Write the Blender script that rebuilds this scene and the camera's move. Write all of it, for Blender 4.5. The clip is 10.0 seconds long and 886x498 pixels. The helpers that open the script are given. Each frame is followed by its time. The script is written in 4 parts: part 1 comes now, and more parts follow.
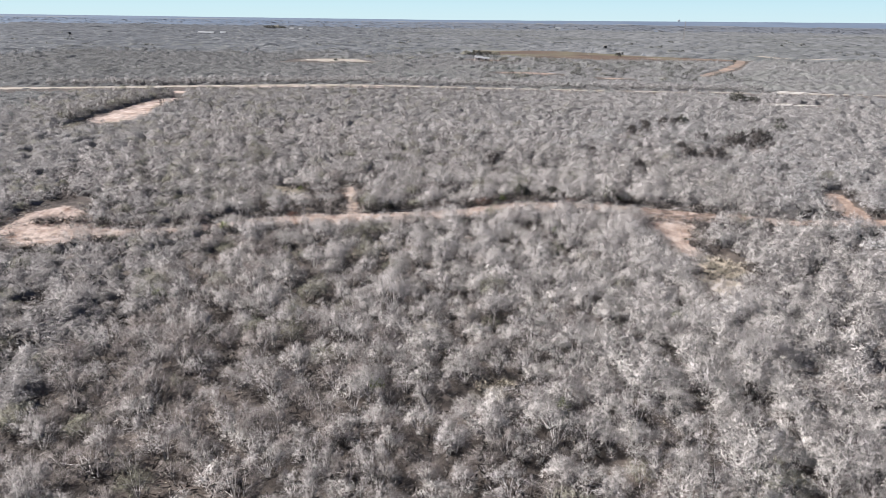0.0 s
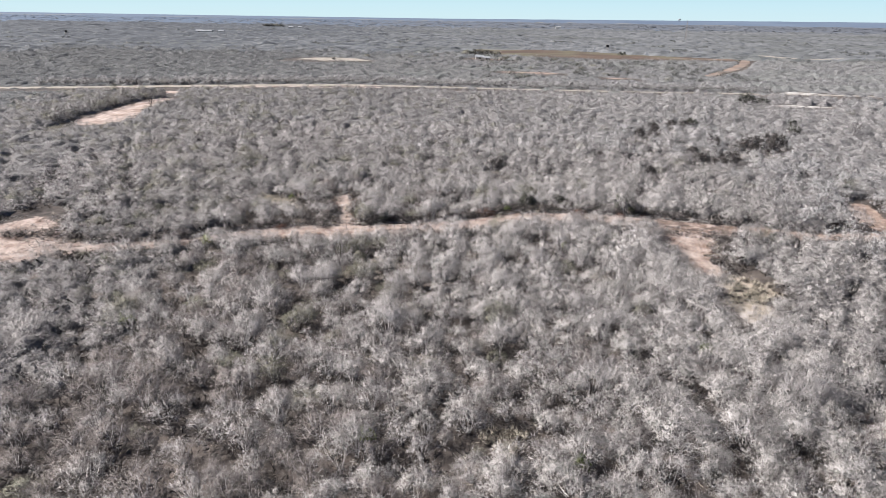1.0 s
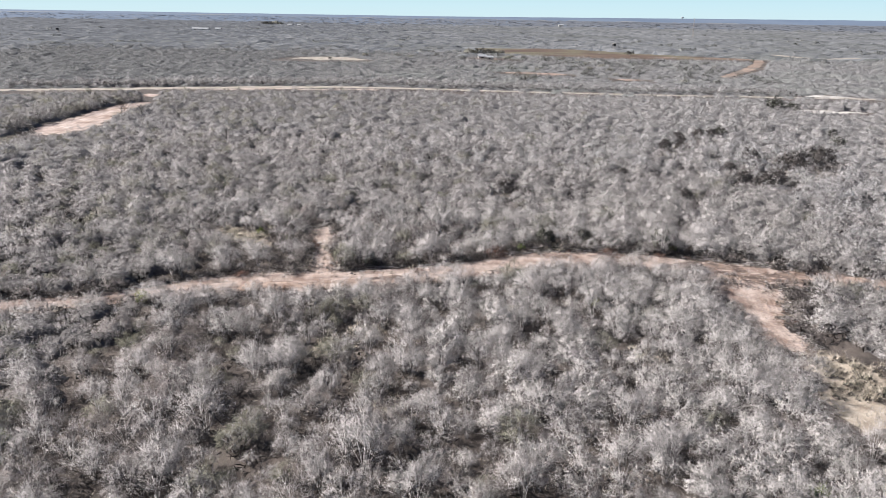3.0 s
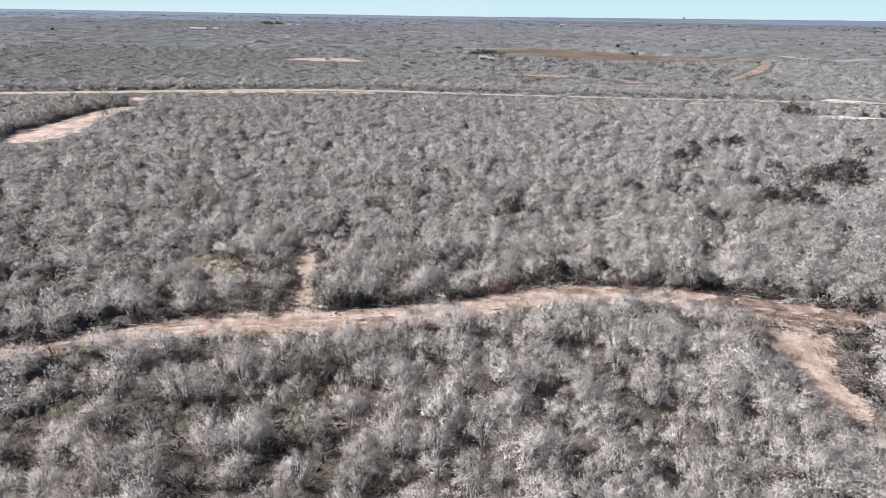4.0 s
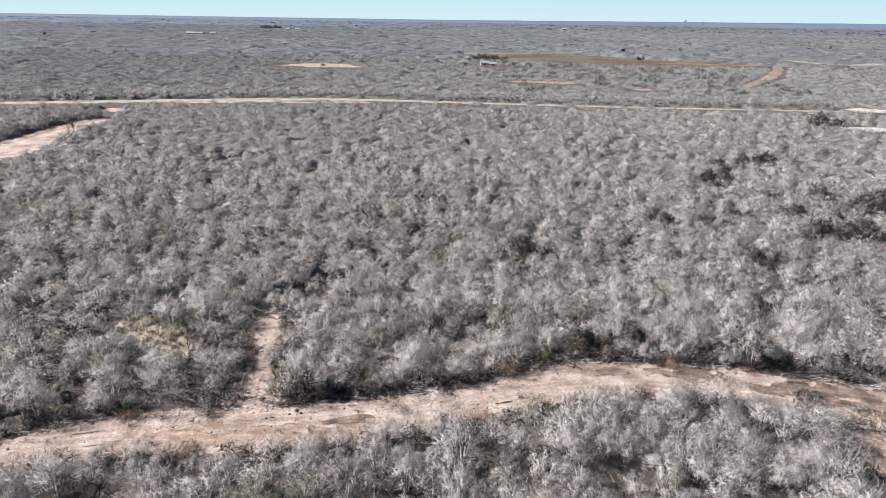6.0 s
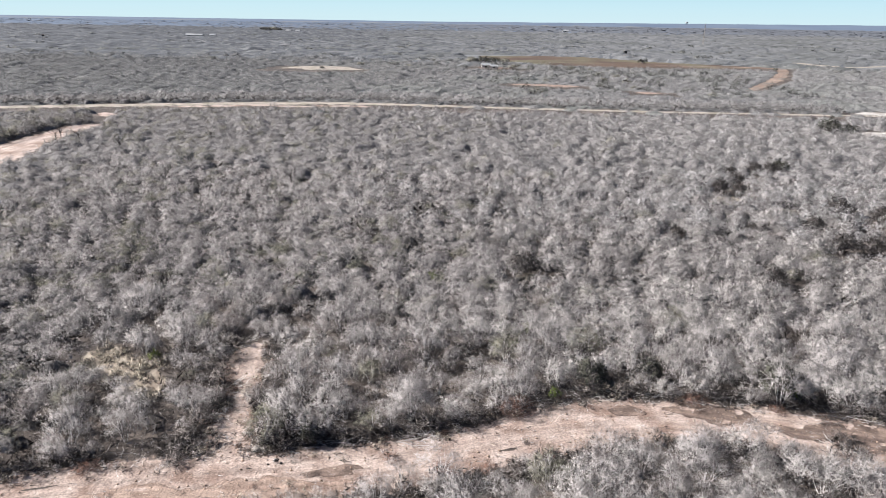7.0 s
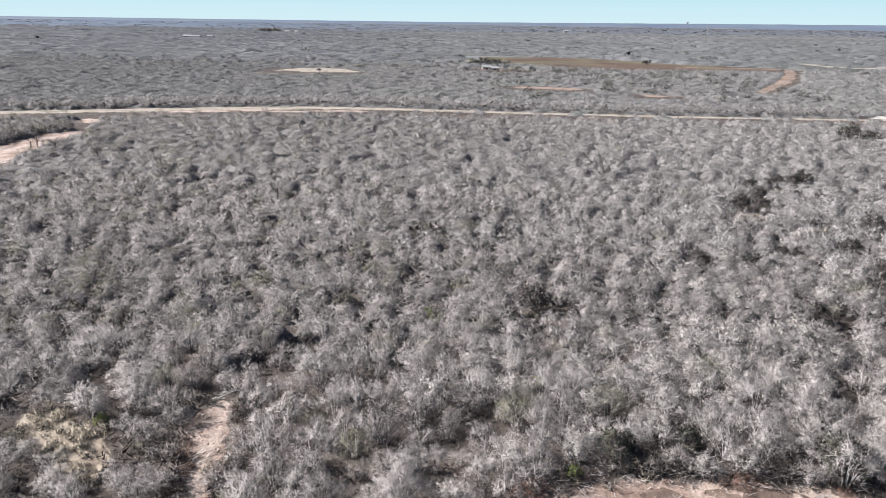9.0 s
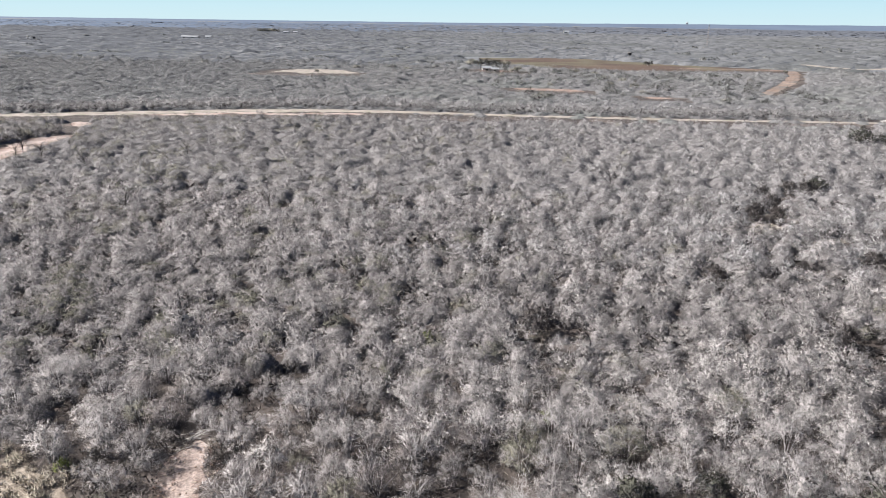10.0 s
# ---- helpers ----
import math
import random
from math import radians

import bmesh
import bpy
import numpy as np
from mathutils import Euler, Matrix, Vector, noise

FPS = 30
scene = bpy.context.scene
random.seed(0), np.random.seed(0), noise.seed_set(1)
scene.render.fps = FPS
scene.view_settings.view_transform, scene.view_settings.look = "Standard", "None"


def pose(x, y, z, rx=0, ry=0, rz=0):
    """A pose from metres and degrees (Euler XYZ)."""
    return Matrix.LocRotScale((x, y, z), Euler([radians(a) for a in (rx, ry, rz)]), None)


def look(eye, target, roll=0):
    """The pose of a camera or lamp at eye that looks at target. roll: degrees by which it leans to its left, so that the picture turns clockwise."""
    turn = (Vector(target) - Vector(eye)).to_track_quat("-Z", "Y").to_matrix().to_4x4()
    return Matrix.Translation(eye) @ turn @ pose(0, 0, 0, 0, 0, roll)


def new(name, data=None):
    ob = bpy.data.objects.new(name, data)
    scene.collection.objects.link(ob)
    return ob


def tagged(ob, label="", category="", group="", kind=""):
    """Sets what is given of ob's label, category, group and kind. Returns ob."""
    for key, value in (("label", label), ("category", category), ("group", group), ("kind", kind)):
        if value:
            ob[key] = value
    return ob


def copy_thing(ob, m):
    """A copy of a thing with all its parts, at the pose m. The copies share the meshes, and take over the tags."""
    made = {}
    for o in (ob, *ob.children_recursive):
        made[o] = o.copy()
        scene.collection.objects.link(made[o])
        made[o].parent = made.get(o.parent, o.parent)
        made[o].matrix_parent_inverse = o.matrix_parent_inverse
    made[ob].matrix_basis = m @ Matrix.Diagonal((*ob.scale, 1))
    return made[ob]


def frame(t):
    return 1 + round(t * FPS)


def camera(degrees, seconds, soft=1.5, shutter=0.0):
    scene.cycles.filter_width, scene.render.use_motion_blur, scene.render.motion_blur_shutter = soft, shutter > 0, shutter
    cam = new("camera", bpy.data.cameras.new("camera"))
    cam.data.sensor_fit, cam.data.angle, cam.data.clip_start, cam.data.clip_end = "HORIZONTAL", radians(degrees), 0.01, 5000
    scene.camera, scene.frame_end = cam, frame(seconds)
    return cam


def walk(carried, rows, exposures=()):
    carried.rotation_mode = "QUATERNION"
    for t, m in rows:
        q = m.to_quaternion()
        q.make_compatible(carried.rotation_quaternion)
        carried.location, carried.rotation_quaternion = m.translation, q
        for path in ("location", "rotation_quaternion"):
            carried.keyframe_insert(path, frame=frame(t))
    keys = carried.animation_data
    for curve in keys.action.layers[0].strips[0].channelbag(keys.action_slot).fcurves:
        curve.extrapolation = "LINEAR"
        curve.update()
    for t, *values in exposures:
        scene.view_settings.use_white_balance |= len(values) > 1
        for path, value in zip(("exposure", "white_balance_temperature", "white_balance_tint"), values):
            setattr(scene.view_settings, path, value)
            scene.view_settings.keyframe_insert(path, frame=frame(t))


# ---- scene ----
cam = camera(66.0, 10.0, soft=0.6)
walk(cam, [
    (0, look((1.655, -1.415, 28.137), (1.578, 0.476, 27.490), 0.80)),
    (0.5, look((1.480, 2.029, 28.107), (1.405, 3.919, 27.456), 0.80)),
    (1, look((1.268, 5.902, 28.004), (1.192, 7.791, 27.354), 0.90)),
    (1.5, look((1.009, 10.265, 27.917), (0.933, 12.154, 27.265), 0.90)),
    (2, look((0.774, 14.958, 27.818), (0.698, 16.847, 27.165), 0.90)),
    (2.5, look((0.680, 19.939, 27.761), (0.602, 21.828, 27.106), 0.90)),
    (4, look((0.253, 35.568, 27.943), (0.173, 37.455, 27.287), 1.00)),
    (4.5, look((0.260, 40.436, 28.059), (0.178, 42.324, 27.404), 0.90)),
    (5, look((0.116, 44.795, 28.063), (0.033, 46.683, 27.409), 0.90)),
    (5.5, look((0.061, 48.664, 28.074), (-0.022, 50.553, 27.423), 0.90)),
    (7, look((0.063, 57.746, 28.171), (-0.024, 59.638, 27.528), 0.90)),
    (7.5, look((0.057, 60.250, 28.294), (-0.030, 62.141, 27.651), 0.80)),
    (8, look((-0.014, 62.543, 28.371), (-0.102, 64.435, 27.729), 0.80)),
    (8.5, look((-0.094, 64.827, 28.417), (-0.182, 66.719, 27.775), 0.80)),
    (9, look((-0.228, 67.167, 28.418), (-0.316, 69.059, 27.776), 0.80)),
    (9.5, look((-0.281, 69.728, 28.419), (-0.370, 71.621, 27.778), 0.80)),
    (10, look((-0.457, 72.380, 28.437), (-0.544, 74.273, 27.796), 0.80)),
], exposures=[(0, 1.23), (10, 1.23)])

# ---- daylight ----
SUN_ELEVATION, SUN_AZIMUTH = 37.0, 84.0  # azimuth: degrees from +y towards -x
sun_dir = Vector((-math.sin(radians(SUN_AZIMUTH)) * math.cos(radians(SUN_ELEVATION)),
                  math.cos(radians(SUN_AZIMUTH)) * math.cos(radians(SUN_ELEVATION)),
                  math.sin(radians(SUN_ELEVATION))))
world = bpy.data.worlds.new("sky")
scene.world = world
world.use_nodes = True
sky = world.node_tree.nodes.new("ShaderNodeTexSky")
sky.sky_type, sky.sun_disc = "NISHITA", False
sky.sun_elevation, sky.sun_rotation = radians(SUN_ELEVATION), radians(-SUN_AZIMUTH)
sky.air_density, sky.dust_density, sky.ozone_density = 0.4, 0.0, 4.0
back = world.node_tree.nodes["Background"]
back.inputs["Strength"].default_value = 0.05
# pale winter haze low over the horizon, all round
wn, wl = world.node_tree.nodes, world.node_tree.links
coord, parts_of, low_air, air = wn.new("ShaderNodeTexCoord"), wn.new("ShaderNodeSeparateXYZ"), wn.new("ShaderNodeMapRange"), wn.new("ShaderNodeMix")
air.data_type = "RGBA"
low_air.interpolation_type = "SMOOTHSTEP"
low_air.inputs["From Min"].default_value, low_air.inputs["From Max"].default_value = 0.0, 0.14
low_air.inputs["To Min"].default_value, low_air.inputs["To Max"].default_value = 1.0, 0.0
wl.new(coord.outputs["Generated"], parts_of.inputs[0])
wl.new(parts_of.outputs["Z"], low_air.inputs["Value"])
wl.new(low_air.outputs[0], air.inputs[0])
wl.new(sky.outputs[0], air.inputs[6])
haze, rise = wn.new("ShaderNodeMix"), wn.new("ShaderNodeMapRange")
haze.data_type = "RGBA"
rise.inputs["From Min"].default_value, rise.inputs["From Max"].default_value = -0.005, 0.05
wl.new(parts_of.outputs["Z"], rise.inputs["Value"])
wl.new(rise.outputs[0], haze.inputs[0])
haze.inputs[6].default_value, haze.inputs[7].default_value = (5.6, 7.25, 7.8, 1), (4.5, 7.0, 8.0, 1)
wl.new(haze.outputs[2], air.inputs[7])
wl.new(air.outputs[2], back.inputs["Color"])
sun_data = bpy.data.lights.new("sun", "SUN")
sun_data.energy, sun_data.angle, sun_data.color = 5.0, radians(0.53), (1.0, 0.968, 0.945)
sun_lamp = new("sun", sun_data)
sun_lamp.matrix_world = look(sun_dir * 200.0, (0, 0, 0))


# ---- materials ----
def material(name, low, high, scale, rough=0.9, island=0.0, fine=0.0, bump=0.0, bump_scale=8.0, patch=None, patch_scale=0.05,
             stretch=None, obj_random=0.0, fade=0.0):
    """Two colours mixed by world-space noise, with a second scale, a per-piece tone and fine relief."""
    m = bpy.data.materials.new(name)
    m.use_nodes = True
    nt = m.node_tree
    n, ln = nt.nodes, nt.links
    bsdf = n["Principled BSDF"]
    bsdf.inputs["Roughness"].default_value = rough
    bsdf.inputs["Specular IOR Level"].default_value = 0.2
    geo = n.new("ShaderNodeNewGeometry")
    where = geo.outputs["Position"]
    if stretch:
        uv = n.new("ShaderNodeUVMap")
        vm = n.new("ShaderNodeVectorMath")
        vm.operation = "MULTIPLY"
        vm.inputs[1].default_value = stretch
        ln.new(uv.outputs[0], vm.inputs[0])
    tex = n.new("ShaderNodeTexNoise")
    tex.inputs["Scale"].default_value, tex.inputs["Detail"].default_value = scale, 4.0
    ln.new(where, tex.inputs["Vector"])
    ramp = n.new("ShaderNodeValToRGB")
    ramp.color_ramp.elements[0].position, ramp.color_ramp.elements[1].position = 0.34, 0.66
    ramp.color_ramp.elements[0].color, ramp.color_ramp.elements[1].color = (*low, 1), (*high, 1)
    ln.new(tex.outputs["Fac"], ramp.inputs["Fac"])
    col = ramp.outputs["Color"]

    def scaled(col, source, amount, lo=0.0, hi=1.0):
        rng = n.new("ShaderNodeMapRange")
        rng.inputs["From Min"].default_value, rng.inputs["From Max"].default_value = lo, hi
        rng.inputs["To Min"].default_value, rng.inputs["To Max"].default_value = 1.0 - amount, 1.0 + amount
        ln.new(source, rng.inputs["Value"])
        mul = n.new("ShaderNodeVectorMath")
        mul.operation = "SCALE"
        ln.new(col, mul.inputs[0])
        ln.new(rng.outputs[0], mul.inputs["Scale"])
        return mul.outputs[0]

    if patch:
        t2 = n.new("ShaderNodeTexNoise")
        t2.inputs["Scale"].default_value, t2.inputs["Detail"].default_value = patch_scale, 3.0
        ln.new(where, t2.inputs["Vector"])
        r2 = n.new("ShaderNodeMapRange")
        r2.inputs["From Min"].default_value, r2.inputs["From Max"].default_value = 0.48, 0.66
        ln.new(t2.outputs["Fac"], r2.inputs["Value"])
        mix = n.new("ShaderNodeMix")
        mix.data_type = "RGBA"
        ln.new(r2.outputs[0], mix.inputs[0])
        ln.new(col, mix.inputs[6])
        mix.inputs[7].default_value = (*patch, 1)
        col = mix.outputs[2]
    if stretch:
        t4 = n.new("ShaderNodeTexNoise")
        t4.inputs["Scale"].default_value, t4.inputs["Detail"].default_value = 1.0, 5.0
        ln.new(vm.outputs[0], t4.inputs["Vector"])
        col = scaled(col, t4.outputs["Fac"], 0.26, 0.3, 0.7)
    if fine:
        t3 = n.new("ShaderNodeTexNoise")
        t3.inputs["Scale"].default_value, t3.inputs["Detail"].default_value = scale * 14, 3.0
        ln.new(where, t3.inputs["Vector"])
        col = scaled(col, t3.outputs["Fac"], fine, 0.25, 0.75)
    if island:
        col = scaled(col, geo.outputs["Random Per Island"], island)
    if obj_random:
        info = n.new("ShaderNodeObjectInfo")
        col = scaled(col, info.outputs["Random"], obj_random)
    ln.new(col, bsdf.inputs["Base Color"])
    if fade:
        # bare ground thins out into the litter around it, in ragged blotches
        edge, t5, rag, thin_out = n.new("ShaderNodeAttribute"), n.new("ShaderNodeTexNoise"), n.new("ShaderNodeMath"), n.new("ShaderNodeMapRange")
        edge.attribute_name = "edge"
        t5.inputs["Scale"].default_value, t5.inputs["Detail"].default_value = fade, 5.0
        ln.new(where, t5.inputs["Vector"])
        rag.operation = "ADD"
        ln.new(edge.outputs["Fac"], rag.inputs[0])
        ln.new(t5.outputs["Fac"], rag.inputs[1])
        thin_out.inputs["From Min"].default_value, thin_out.inputs["From Max"].default_value = 0.6, 0.78
        ln.new(rag.outputs[0], thin_out.inputs["Value"])
        ln.new(thin_out.outputs[0], bsdf.inputs["Alpha"])
    if bump:
        tb = n.new("ShaderNodeTexNoise")
        tb.inputs["Scale"].default_value, tb.inputs["Detail"].default_value = bump_scale, 6.0
        ln.new(where, tb.inputs["Vector"])
        bp = n.new("ShaderNodeBump")
        bp.inputs["Strength"].default_value, bp.inputs["Distance"].default_value = 0.8, bump
        ln.new(tb.outputs["Fac"], bp.inputs["Height"])
        ln.new(bp.outputs[0], bsdf.inputs["Normal"])
    return m


M_GREY = material("grey_twigs", (0.355, 0.328, 0.322), (0.46, 0.427, 0.419), 0.45, island=0.1, fine=0.15, obj_random=0.1)
M_PALE = material("pale_lichen_twigs", (0.42, 0.39, 0.376), (0.505, 0.472, 0.455), 0.45, island=0.1, fine=0.15, obj_random=0.1)
M_BROWN = material("brown_twigs", (0.22, 0.192, 0.182), (0.325, 0.288, 0.274), 0.45, island=0.1, fine=0.15, obj_random=0.1)
M_OLIVE = material("olive_twigs", (0.165, 0.157, 0.12), (0.28, 0.268, 0.215), 0.5, island=0.1, fine=0.15, obj_random=0.1)
M_GREEN = material("dark_leaves", (0.040, 0.040, 0.033), (0.085, 0.084, 0.066), 0.6, island=0.4)
M_FRESH = material("fresh_leaves", (0.10, 0.14, 0.03), (0.20, 0.24, 0.06), 0.6, island=0.3)
# dark twigs; in the undergrowth this tone stands for shade between shrubs
M_DARK_SHADE_TWIG = material("dark_shade_twigs", (0.045, 0.039, 0.037), (0.10, 0.088, 0.083), 0.8, island=0.2)
M_RUST = material("rusty_twigs", (0.12, 0.065, 0.05), (0.22, 0.13, 0.10), 0.8, island=0.4)
# inner twigs far darker than the crown: interior shade put into their colour
M_INNER_SHADE = material("shaded_inner_tangle", (0.053, 0.046, 0.044), (0.112, 0.10, 0.096), 3.0, island=0.2, fine=0.3)
M_BARK = material("grey_bark", (0.32, 0.30, 0.295), (0.54, 0.51, 0.50), 3.0, island=0.25, fine=0.4, bump=0.12, bump_scale=7.0)
M_BONE = material("bleached_wood", (0.50, 0.48, 0.45), (0.66, 0.63, 0.59), 1.5, island=0.2)
# litter soil, its colour lowered to deepen the shade in the gaps
M_SOIL_SHADED = material("shade_dark_litter_soil", (0.042, 0.035, 0.032), (0.10, 0.083, 0.073), 0.9, fine=0.5, bump=0.12, bump_scale=9.0,
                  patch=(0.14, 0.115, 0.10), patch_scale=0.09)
M_DIRT = material("pink_sandy_dirt", (0.25, 0.19, 0.162), (0.40, 0.325, 0.285), 0.6, fine=0.45, bump=0.09, bump_scale=5.0,
                  patch=(0.20, 0.14, 0.114), patch_scale=0.4, stretch=(2.2, 0.16, 1.0), fade=1.4)
M_CREEK = material("pale_pink_dirt", (0.33, 0.255, 0.22), (0.45, 0.37, 0.328), 0.25, fine=0.25, bump=0.05, patch=(0.21, 0.145, 0.115), patch_scale=0.16,
                   stretch=(1.0, 0.12, 1.0), fade=0.5)
M_DAMP = material("damp_dark_dirt", (0.065, 0.047, 0.04), (0.21, 0.155, 0.128), 0.9, rough=0.75, fine=0.45, bump=0.08, bump_scale=6.0, stretch=(2.6, 0.3, 1.0), fade=1.6)
M_BROWNDIRT = material("brown_trampled_dirt", (0.17, 0.118, 0.094), (0.34, 0.255, 0.208), 0.8, fine=0.45, bump=0.1, bump_scale=6.0, stretch=(2.4, 0.25, 1.0), fade=1.2)
M_PALEDIRT = material("pale_caliche", (0.25, 0.217, 0.187), (0.375, 0.33, 0.287), 0.5, fine=0.35, bump=0.06, patch=(0.21, 0.195, 0.15), patch_scale=0.25, stretch=(1.0, 0.1, 1.0), fade=0.5)
M_CALICHE = material("white_caliche", (0.36, 0.335, 0.31), (0.52, 0.49, 0.455), 0.35, fine=0.4, bump=0.06, patch=(0.24, 0.215, 0.19), patch_scale=0.22, stretch=(1.0, 0.3, 1.0), fade=0.7)
M_ORANGE = material("orange_ploughed_dirt", (0.18, 0.13, 0.102), (0.27, 0.203, 0.163), 0.05, fine=0.3, stretch=(1.5, 0.05, 1.0), patch=(0.15, 0.135, 0.12), patch_scale=0.09, fade=0.7)
M_FIELD = material("brown_fallow_field", (0.075, 0.052, 0.04), (0.125, 0.088, 0.065), 0.03, fine=0.25, patch=(0.12, 0.115, 0.075), patch_scale=0.015)
M_GRASS = material("dry_grass", (0.36, 0.315, 0.255), (0.50, 0.445, 0.37), 0.6, island=0.35)
M_STONE = material("dirt_clods", (0.24, 0.17, 0.13), (0.45, 0.34, 0.27), 0.8, island=0.3)
# far brush slightly blue: distance haze put into the base colour
M_FAR_HAZE = material("far_brush", (0.15, 0.155, 0.16), (0.23, 0.234, 0.238), 0.05, island=0.25, patch=(0.155, 0.163, 0.16), patch_scale=0.012)
# far twigs: the shade of the gaps is averaged into the colour
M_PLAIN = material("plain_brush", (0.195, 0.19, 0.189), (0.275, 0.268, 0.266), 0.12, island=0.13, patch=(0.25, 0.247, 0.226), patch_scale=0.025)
M_DUSKY = material("dusky_far_leaves", (0.13, 0.132, 0.122), (0.20, 0.20, 0.186), 0.1, island=0.2)
M_LIGHT = material("light_plain_brush", (0.345, 0.329, 0.326), (0.45, 0.43, 0.427), 0.3, island=0.13)
M_SOFTBROWN = material("soft_brown_twigs", (0.30, 0.279, 0.274), (0.39, 0.366, 0.36), 0.45, island=0.1, fine=0.2)
# filler sheet under the shrubs; its dark colour stands for the shade between them
M_LOW_SHADE = material("low_shade_mass", (0.085, 0.078, 0.075), (0.165, 0.153, 0.149), 2.2, fine=0.5, bump=0.3, bump_scale=4.0)
# solid canopy sheets, darkened in colour for the self-shadow of real twigs
M_CANOPY_SHADED = material("self_shaded_twig_canopy", (0.12, 0.112, 0.109), (0.205, 0.193, 0.189), 1.7, fine=0.45, bump=0.3, bump_scale=3.0)
M_PLAINMASS_SHADED = material("self_shaded_plain_canopy", (0.115, 0.111, 0.109), (0.185, 0.179, 0.176), 0.9, fine=0.4, bump=0.4, bump_scale=1.6, patch=(0.155, 0.158, 0.148), patch_scale=0.02)
M_FARMASS_SHADED = material("self_shaded_far_canopy", (0.10, 0.102, 0.105), (0.165, 0.167, 0.17), 0.06, fine=0.3, bump=0.8, bump_scale=0.4, patch=(0.10, 0.103, 0.10), patch_scale=0.006)
M_OPEN = material("open_grey_twigs", (0.25, 0.236, 0.232), (0.335, 0.318, 0.314), 0.45, island=0.08, fine=0.2)
M_OPENPALE = material("open_pale_twigs", (0.30, 0.285, 0.28), (0.385, 0.367, 0.361), 0.45, island=0.08, fine=0.2)
M_OPENDARK = material("open_dusky_twigs", (0.185, 0.171, 0.165), (0.26, 0.243, 0.236), 0.45, island=0.08, fine=0.2)
# western canopies: the backlit, darker look towards the sun is put in the colour
M_WESTMASS_BACKLIT = material("backlit_twig_canopy", (0.07, 0.07, 0.071), (0.115, 0.115, 0.116), 0.9, fine=0.4, bump=0.4, bump_scale=1.6)
M_FARWEST_BACKLIT = material("backlit_hazy_canopy", (0.058, 0.062, 0.07), (0.098, 0.103, 0.113), 0.06, fine=0.3, bump=0.8, bump_scale=0.4)
M_PLAINDARK = material("dusky_plain_brush", (0.135, 0.133, 0.133), (0.195, 0.192, 0.192), 0.12, island=0.1)
M_PLAINPALE = material("pale_plain_brush", (0.255, 0.249, 0.248), (0.33, 0.323, 0.322), 0.12, island=0.1)
M_YARD = material("reddish_yard_dirt", (0.13, 0.085, 0.068), (0.22, 0.15, 0.122), 0.3, fine=0.3, stretch=(1.0, 0.2, 1.0), fade=0.3)
M_GRASSY = material("dry_grassy_soil", (0.30, 0.25, 0.20), (0.43, 0.37, 0.305), 1.2, fine=0.5, bump=0.1, bump_scale=7.0, patch=(0.21, 0.17, 0.135), patch_scale=0.5, fade=0.8)
# woods and hills at the horizon: air haze painted in as blue
M_HORIZON_HAZE = material("haze_blue_woods", (0.10, 0.106, 0.12), (0.14, 0.148, 0.164), 0.01, island=0.35)
M_HILL_HAZE = material("haze_blue_hills", (0.092, 0.12, 0.168), (0.115, 0.145, 0.192), 0.004)
M_WHITE = material("white_sheet_metal", (0.24, 0.25, 0.26), (0.34, 0.34, 0.34), 0.4, rough=0.45)
M_WALL = material("weathered_wall", (0.38, 0.36, 0.33), (0.50, 0.48, 0.45), 0.5)
M_DARK = material("dark_opening", (0.02, 0.02, 0.02), (0.04, 0.04, 0.04), 1.0)
M_POST = material("grey_timber", (0.20, 0.18, 0.16), (0.32, 0.29, 0.26), 1.2)


# ---- mesh helpers ----
def mesh_from(name, verts, faces, mats, mat_index=None, smooth=False, normals=None):
    """A triangle mesh from numpy arrays."""
    me = bpy.data.meshes.new(name)
    verts, faces = np.asarray(verts, dtype=np.float32), np.asarray(faces, dtype=np.int32)
    k = len(faces)
    me.vertices.add(len(verts))
    me.vertices.foreach_set("co", verts.ravel())
    me.loops.add(3 * k)
    me.loops.foreach_set("vertex_index", faces.ravel())
    me.polygons.add(k)
    me.polygons.foreach_set("loop_start", np.arange(0, 3 * k, 3, dtype=np.int32))
    for m in mats:
        me.materials.append(m)
    if mat_index is not None:
        me.polygons.foreach_set("material_index", np.asarray(mat_index, dtype=np.int32))
    if smooth:
        me.polygons.foreach_set("use_smooth", np.ones(k, dtype=bool))
    me.update(calc_edges=True)
    if normals is not None:
        # a twig is round: its blade takes the light as the outside of the crown does
        me.polygons.foreach_set("use_smooth", np.ones(k, dtype=bool))
        at = me.attributes.new("custom_normal", "FLOAT_VECTOR", "POINT")
        at.data.foreach_set("vector", np.asarray(normals, dtype=np.float32).ravel())
    return me


def part(name, bm, mat, parent, label=""):
    me = bpy.data.meshes.new(name)
    bm.to_mesh(me)
    bm.free()
    me.materials.append(mat)
    ob = new(name, me)
    ob.parent = parent
    return tagged(ob, label)


def thing(name, m, label, category, group=""):
    ob = new(name)
    ob.matrix_basis = m
    ob.empty_display_size = 0.3
    return tagged(ob, label, category, group)


def box(bm, x0, y0, z0, x1, y1, z1, bevel=0.0):
    r = bmesh.ops.create_cube(bm, size=1.0, matrix=Matrix.LocRotScale(((x0 + x1) / 2, (y0 + y1) / 2, (z0 + z1) / 2), None,
                                                                      (x1 - x0, y1 - y0, z1 - z0)))
    if bevel:
        edges = list({e for v in r["verts"] for e in v.link_edges})
        bmesh.ops.bevel(bm, geom=edges, offset=bevel, segments=2, affect="EDGES")
    return bm


def unit(v):
    return v / np.maximum(np.linalg.norm(v, axis=-1, keepdims=True), 1e-9)


